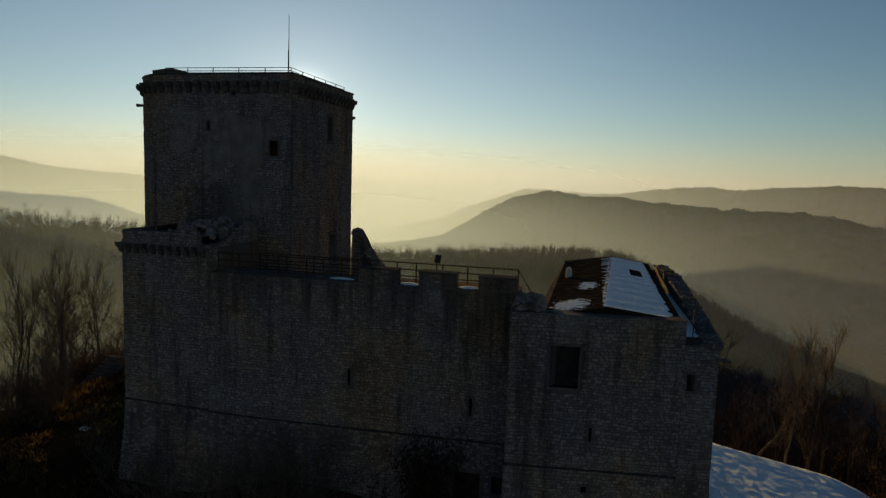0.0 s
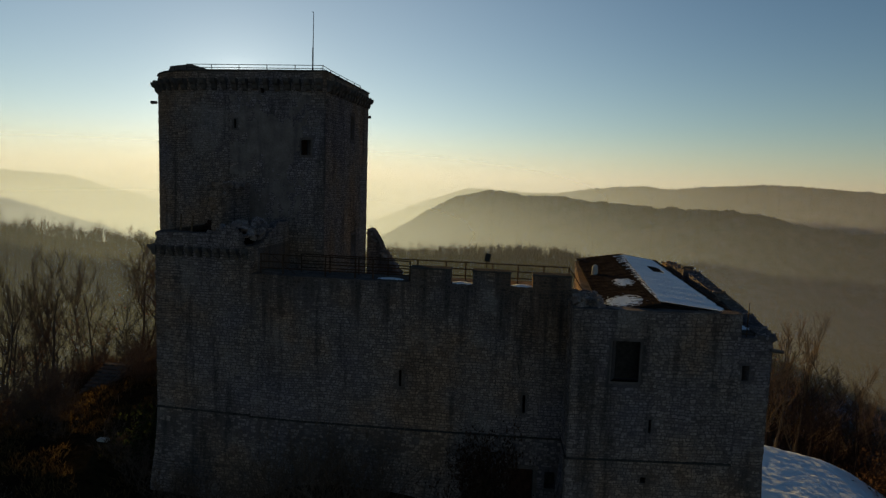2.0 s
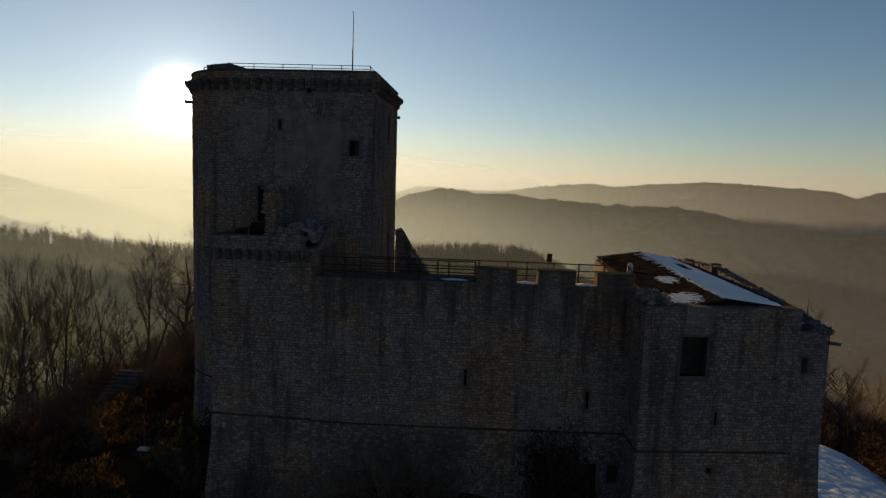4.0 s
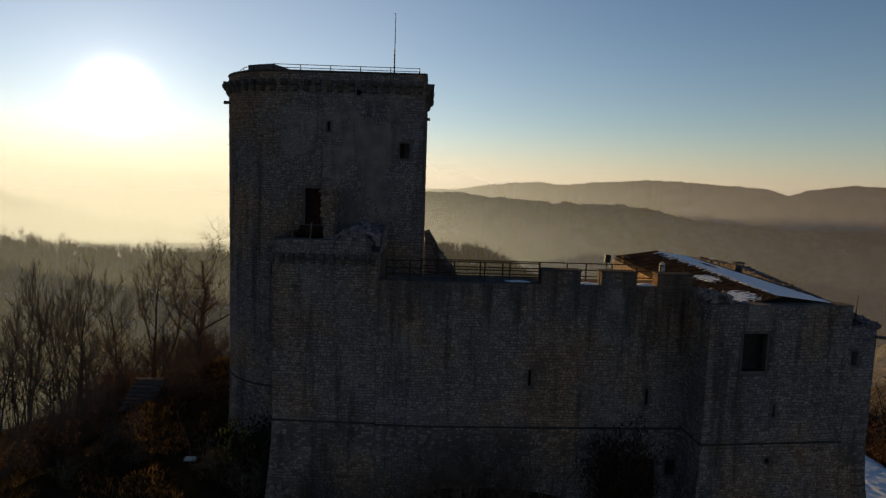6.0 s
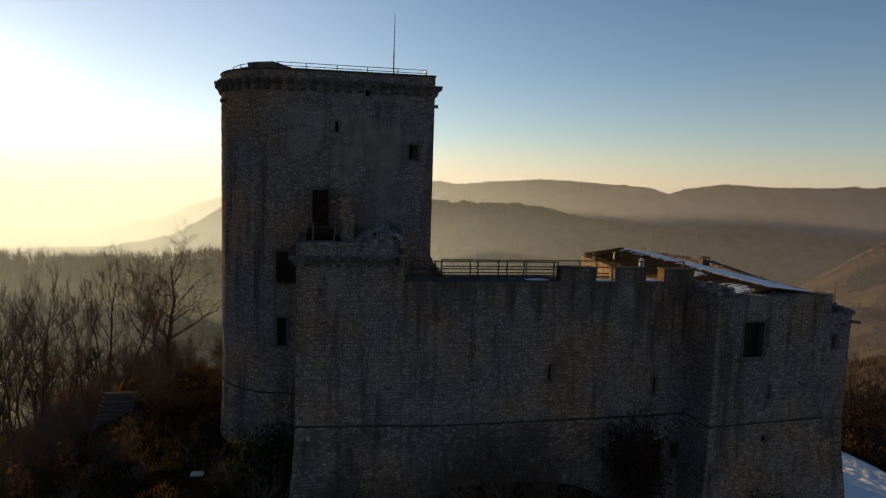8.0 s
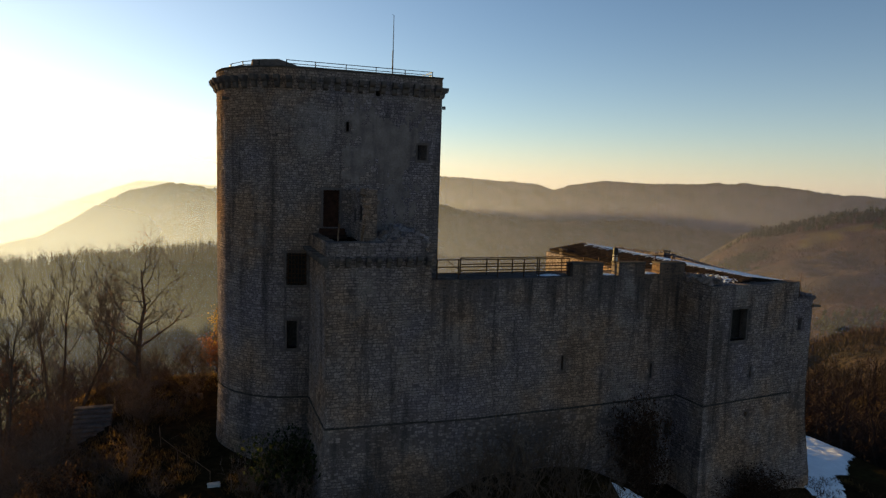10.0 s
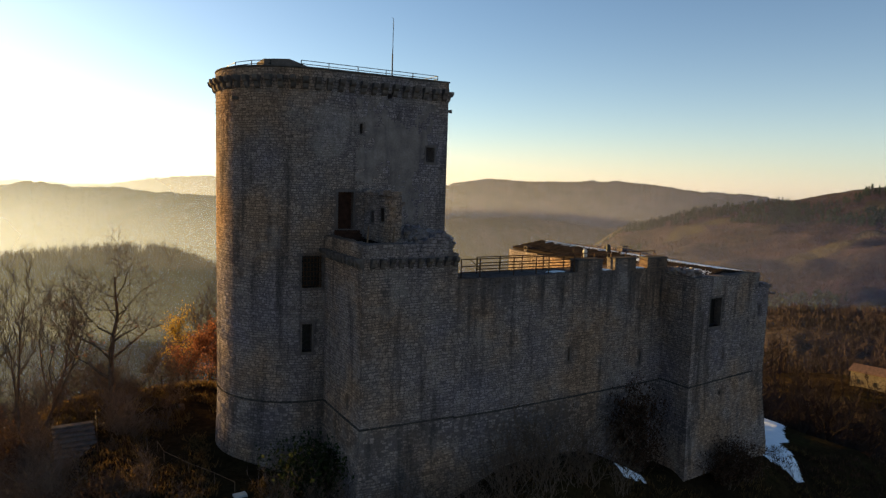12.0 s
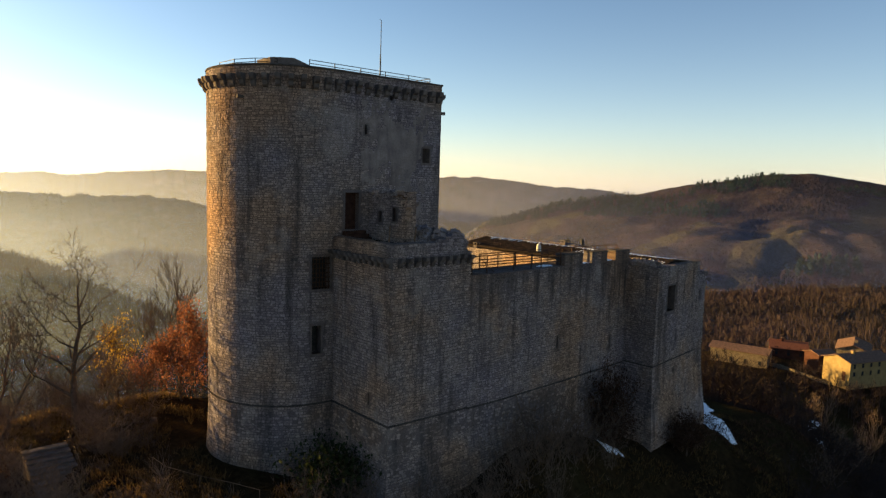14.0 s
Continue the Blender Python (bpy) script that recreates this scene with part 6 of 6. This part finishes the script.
woods("slope_thicket", "dark bare scrub on the slope below the wing", 1100, 94, below_wing, (1.8, 4.2), M_WOODTWIG, 0.22, 9, 7)
woods("slope_trees", "slender bare trees on the shaded back slope", 640, 93, back_slope, (7, 12), M_WOODTWIG, 0.4, 12, 6)
def bank_wood(r):
    while True:
        x, y = r.uniform(-95, -36), r.uniform(58, 135)
        if abs((x + 38) + 0.47 * (y - 50)) < 26 and not (x > -41 and y < 64):
            return (x, y, ground_z(x, y) - 0.4)


woods("bank_trees", "slender bare trees on the misty bank behind the tower", 50, 91, bank_wood, (7, 11), M_WOODTWIG, 0.36, 10, 5)
def bank_scrub(r):
    while True:
        x, y = r.uniform(-50, -32.5), r.uniform(38, 60)
        if (x > -36 and y < 51) or (-42.6 < x < -39 and 44 < y < 51) or (-37.2 < x < -34.5 and y < 57) or noise.noise(Vector((x * 0.22, y * 0.22, 6))) < -0.15:
            continue
        return (x, y, ground_z(x, y) - 0.3)


woods("bank_scrub", "tangled bare saplings and brambles on the bank", 220, 89, bank_scrub, (1.2, 3.6), M_TWIG, 0.13, 9, 8)
woods("village_thicket", "dark bare thicket below the village", 1500, 95, in_thicket, (3.2, 6.2), M_WOODTWIG, 0.45, 9, 7)
woods("valley_trees", "bare winter woods in the valley", 1200, 97, in_valley, (7, 13), M_WOODTWIG, 0.7, 11)

# ---- village ----
M_YELLOW = mottled("ochre_render", (0.17, 0.12, 0.055), (0.26, 0.185, 0.085), 1.0, 20, 0.9)
M_GREYWALL = mottled("grey_render", (0.20, 0.18, 0.15), (0.32, 0.29, 0.25), 1.0, 20, 0.9)
M_STONEHOUSE = mottled("village_stone", (0.09, 0.07, 0.05), (0.19, 0.15, 0.10), 2.0, 8, 0.95)
M_BRICKWALL = mottled("red_brown_render", (0.04, 0.020, 0.015), (0.08, 0.036, 0.025), 1.0, 20, 0.9)
M_REDROOF = mottled("red_roof_tiles", (0.14, 0.055, 0.034), (0.24, 0.095, 0.055), 2.0, 12, 0.9)
M_BROWNROOF = mottled("brown_roof_tiles", (0.10, 0.06, 0.045), (0.2, 0.12, 0.085), 2.0, 12, 0.9)
M_PANE, _nt, _b = material("dark_window_glass", 0.1)
_b.inputs["Base Color"].default_value = (0.02, 0.022, 0.025, 1)


def house(label, at, rz, w, d, h, pitch, wall, roof_mat, cols=3, storeys=2, stack=True):
    """Gabled house: ridge along x, gables at the x ends."""
    ob = thing("house", label, "house", at=at)
    ob.rotation_euler = (0, 0, radians(rz))
    top = h + d / 2 * pitch
    bm = bmesh.new()
    sec = [(-d / 2, -2.5), (d / 2, -2.5), (d / 2, h), (0, top), (-d / 2, h)]
    ends = [[bm.verts.new((x, y, z)) for y, z in sec] for x in (-w / 2, w / 2)]
    for i in range(5):
        bm.faces.new((ends[0][i], ends[0][(i + 1) % 5], ends[1][(i + 1) % 5], ends[1][i]))
    bm.faces.new(ends[0][::-1])
    bm.faces.new(ends[1])
    part("wall", bm, wall, ob)
    for sgn in (-1, 1):
        bm = bmesh.new()
        e = 0.5
        pts = [(-w / 2 - e, 0, top + 0.12), (w / 2 + e, 0, top + 0.12), (w / 2 + e, sgn * (d / 2 + e), h - e * pitch + 0.12), (-w / 2 - e, sgn * (d / 2 + e), h - e * pitch + 0.12)]
        lo = [bm.verts.new(p) for p in pts]
        hi = [bm.verts.new((p[0], p[1], p[2] + 0.16)) for p in pts]
        for i in range(4):
            bm.faces.new((lo[i], lo[(i + 1) % 4], hi[(i + 1) % 4], hi[i]))
        bm.faces.new(lo[::-1])
        bm.faces.new(hi)
        part("roof", bm, roof_mat, ob)
    for sgn in (-1, 1):
        for st in range(storeys):
            for c in range(cols):
                x = -w / 2 + w * (c + 0.5) / cols
                z = 0.9 + st * (h - 0.4) / storeys
                bm = bmesh.new()
                box(bm, x - 0.45, x + 0.45, sgn * d / 2 - 0.06, sgn * d / 2 + 0.05, z, z + 1.25)
                wn = part("window", bm, wall, ob)
                bm = bmesh.new()
                box(bm, x - 0.38, x + 0.38, sgn * (d / 2 + 0.055) - 0.01, sgn * (d / 2 + 0.055) + 0.01, z + 0.07, z + 1.18)
                part("pane", bm, M_PANE, wn)
    bm = bmesh.new()
    box(bm, -w / 2 - 0.03, -w / 2 + 0.03, -d / 2 + 1.1, -d / 2 + 2.1, -0.4, 1.9)
    part("door", bm, M_OLDWOOD, ob)
    if stack:
        bm = bmesh.new()
        box(bm, -w * 0.2, -w * 0.2 + 0.7, -0.9, -0.2, top - 0.8, top + 0.9, bev=0.03)
        ch = part("chimney", bm, wall, ob)
        bm = bmesh.new()
        box(bm, -w * 0.2 - 0.1, -w * 0.2 + 0.8, -1.0, -0.1, top + 0.9, top + 1.05)
        part("chimney_cap", bm, M_BROWNROOF, ch)
    return ob


house("ochre two-storey house with a dark tiled roof", (145.0, 59.3, -27.8), -20, 15, 7.6, 4.4, 0.35, M_YELLOW, M_BROWNROOF, 5)
house("long low stone barn with a brown roof", (138.0, 86.5, -29.8), -77, 15, 7, 4.0, 0.3, M_STONEHOUSE, M_BROWNROOF, 4, 1, False)
house("stone house with a bright red-brown roof", (166.0, 84.5, -31.8), -64, 10, 8, 3.0, 0.42, M_BRICKWALL, M_REDROOF, 3, 2)
house("stone house with a brown roof and chimney", (168.0, 67.0, -29.6), 15, 13, 8, 4.2, 0.36, M_STONEHOUSE, M_BROWNROOF, 4)
house("low red-rendered shed beside the houses", (152.0, 70.5, -28.6), -25, 6, 5, 3.0, 0.3, M_BRICKWALL, M_BROWNROOF, 1, 1, False)
lane = thing("lane_wall", "low rough stone wall along the village lane", "wall")
lane_pts = [(140.4, 83.0), (139.2, 76.0), (138.2, 68.5), (138.0, 63.0)]
for (x0, y0), (x1, y1) in zip(lane_pts, lane_pts[1:]):
    bm = bmesh.new()
    z0, z1 = ground_z(x0, y0), ground_z(x1, y1)
    lo = [bm.verts.new(p) for p in ((x0 - 0.2, y0, z0 - 0.6), (x1 - 0.2, y1, z1 - 0.6), (x1 + 0.2, y1, z1 - 0.6), (x0 + 0.2, y0, z0 - 0.6))]
    hi = [bm.verts.new((v.co.x, v.co.y, v.co.z + 1.5)) for v in lo]
    for i in range(4):
        bm.faces.new((lo[i], lo[(i + 1) % 4], hi[(i + 1) % 4], hi[i]))
    bm.faces.new(lo[::-1])
    bm.faces.new(hi)
    part("stretch", bm, M_STONEHOUSE, lane)
for x, y, h in ((140.0, 80.0, 8.0), (157.0, 73.0, 8.5), (170.0, 60.0, 9.0)):
    up = thing("utility_pole", "thin pale utility pole among the houses", "pole", "village poles", at=(x, y, ground_z(x, y)))
    bm = bmesh.new()
    rod(bm, (0, 0, -0.5), (0, 0, h), 0.12, 0.08, 8)
    part("shaft", bm, M_SLAB, up)
    bm = bmesh.new()
    box(bm, -0.6, 0.6, -0.05, 0.05, h - 0.5, h - 0.38)
    part("crossarm", bm, M_SLAB, up)
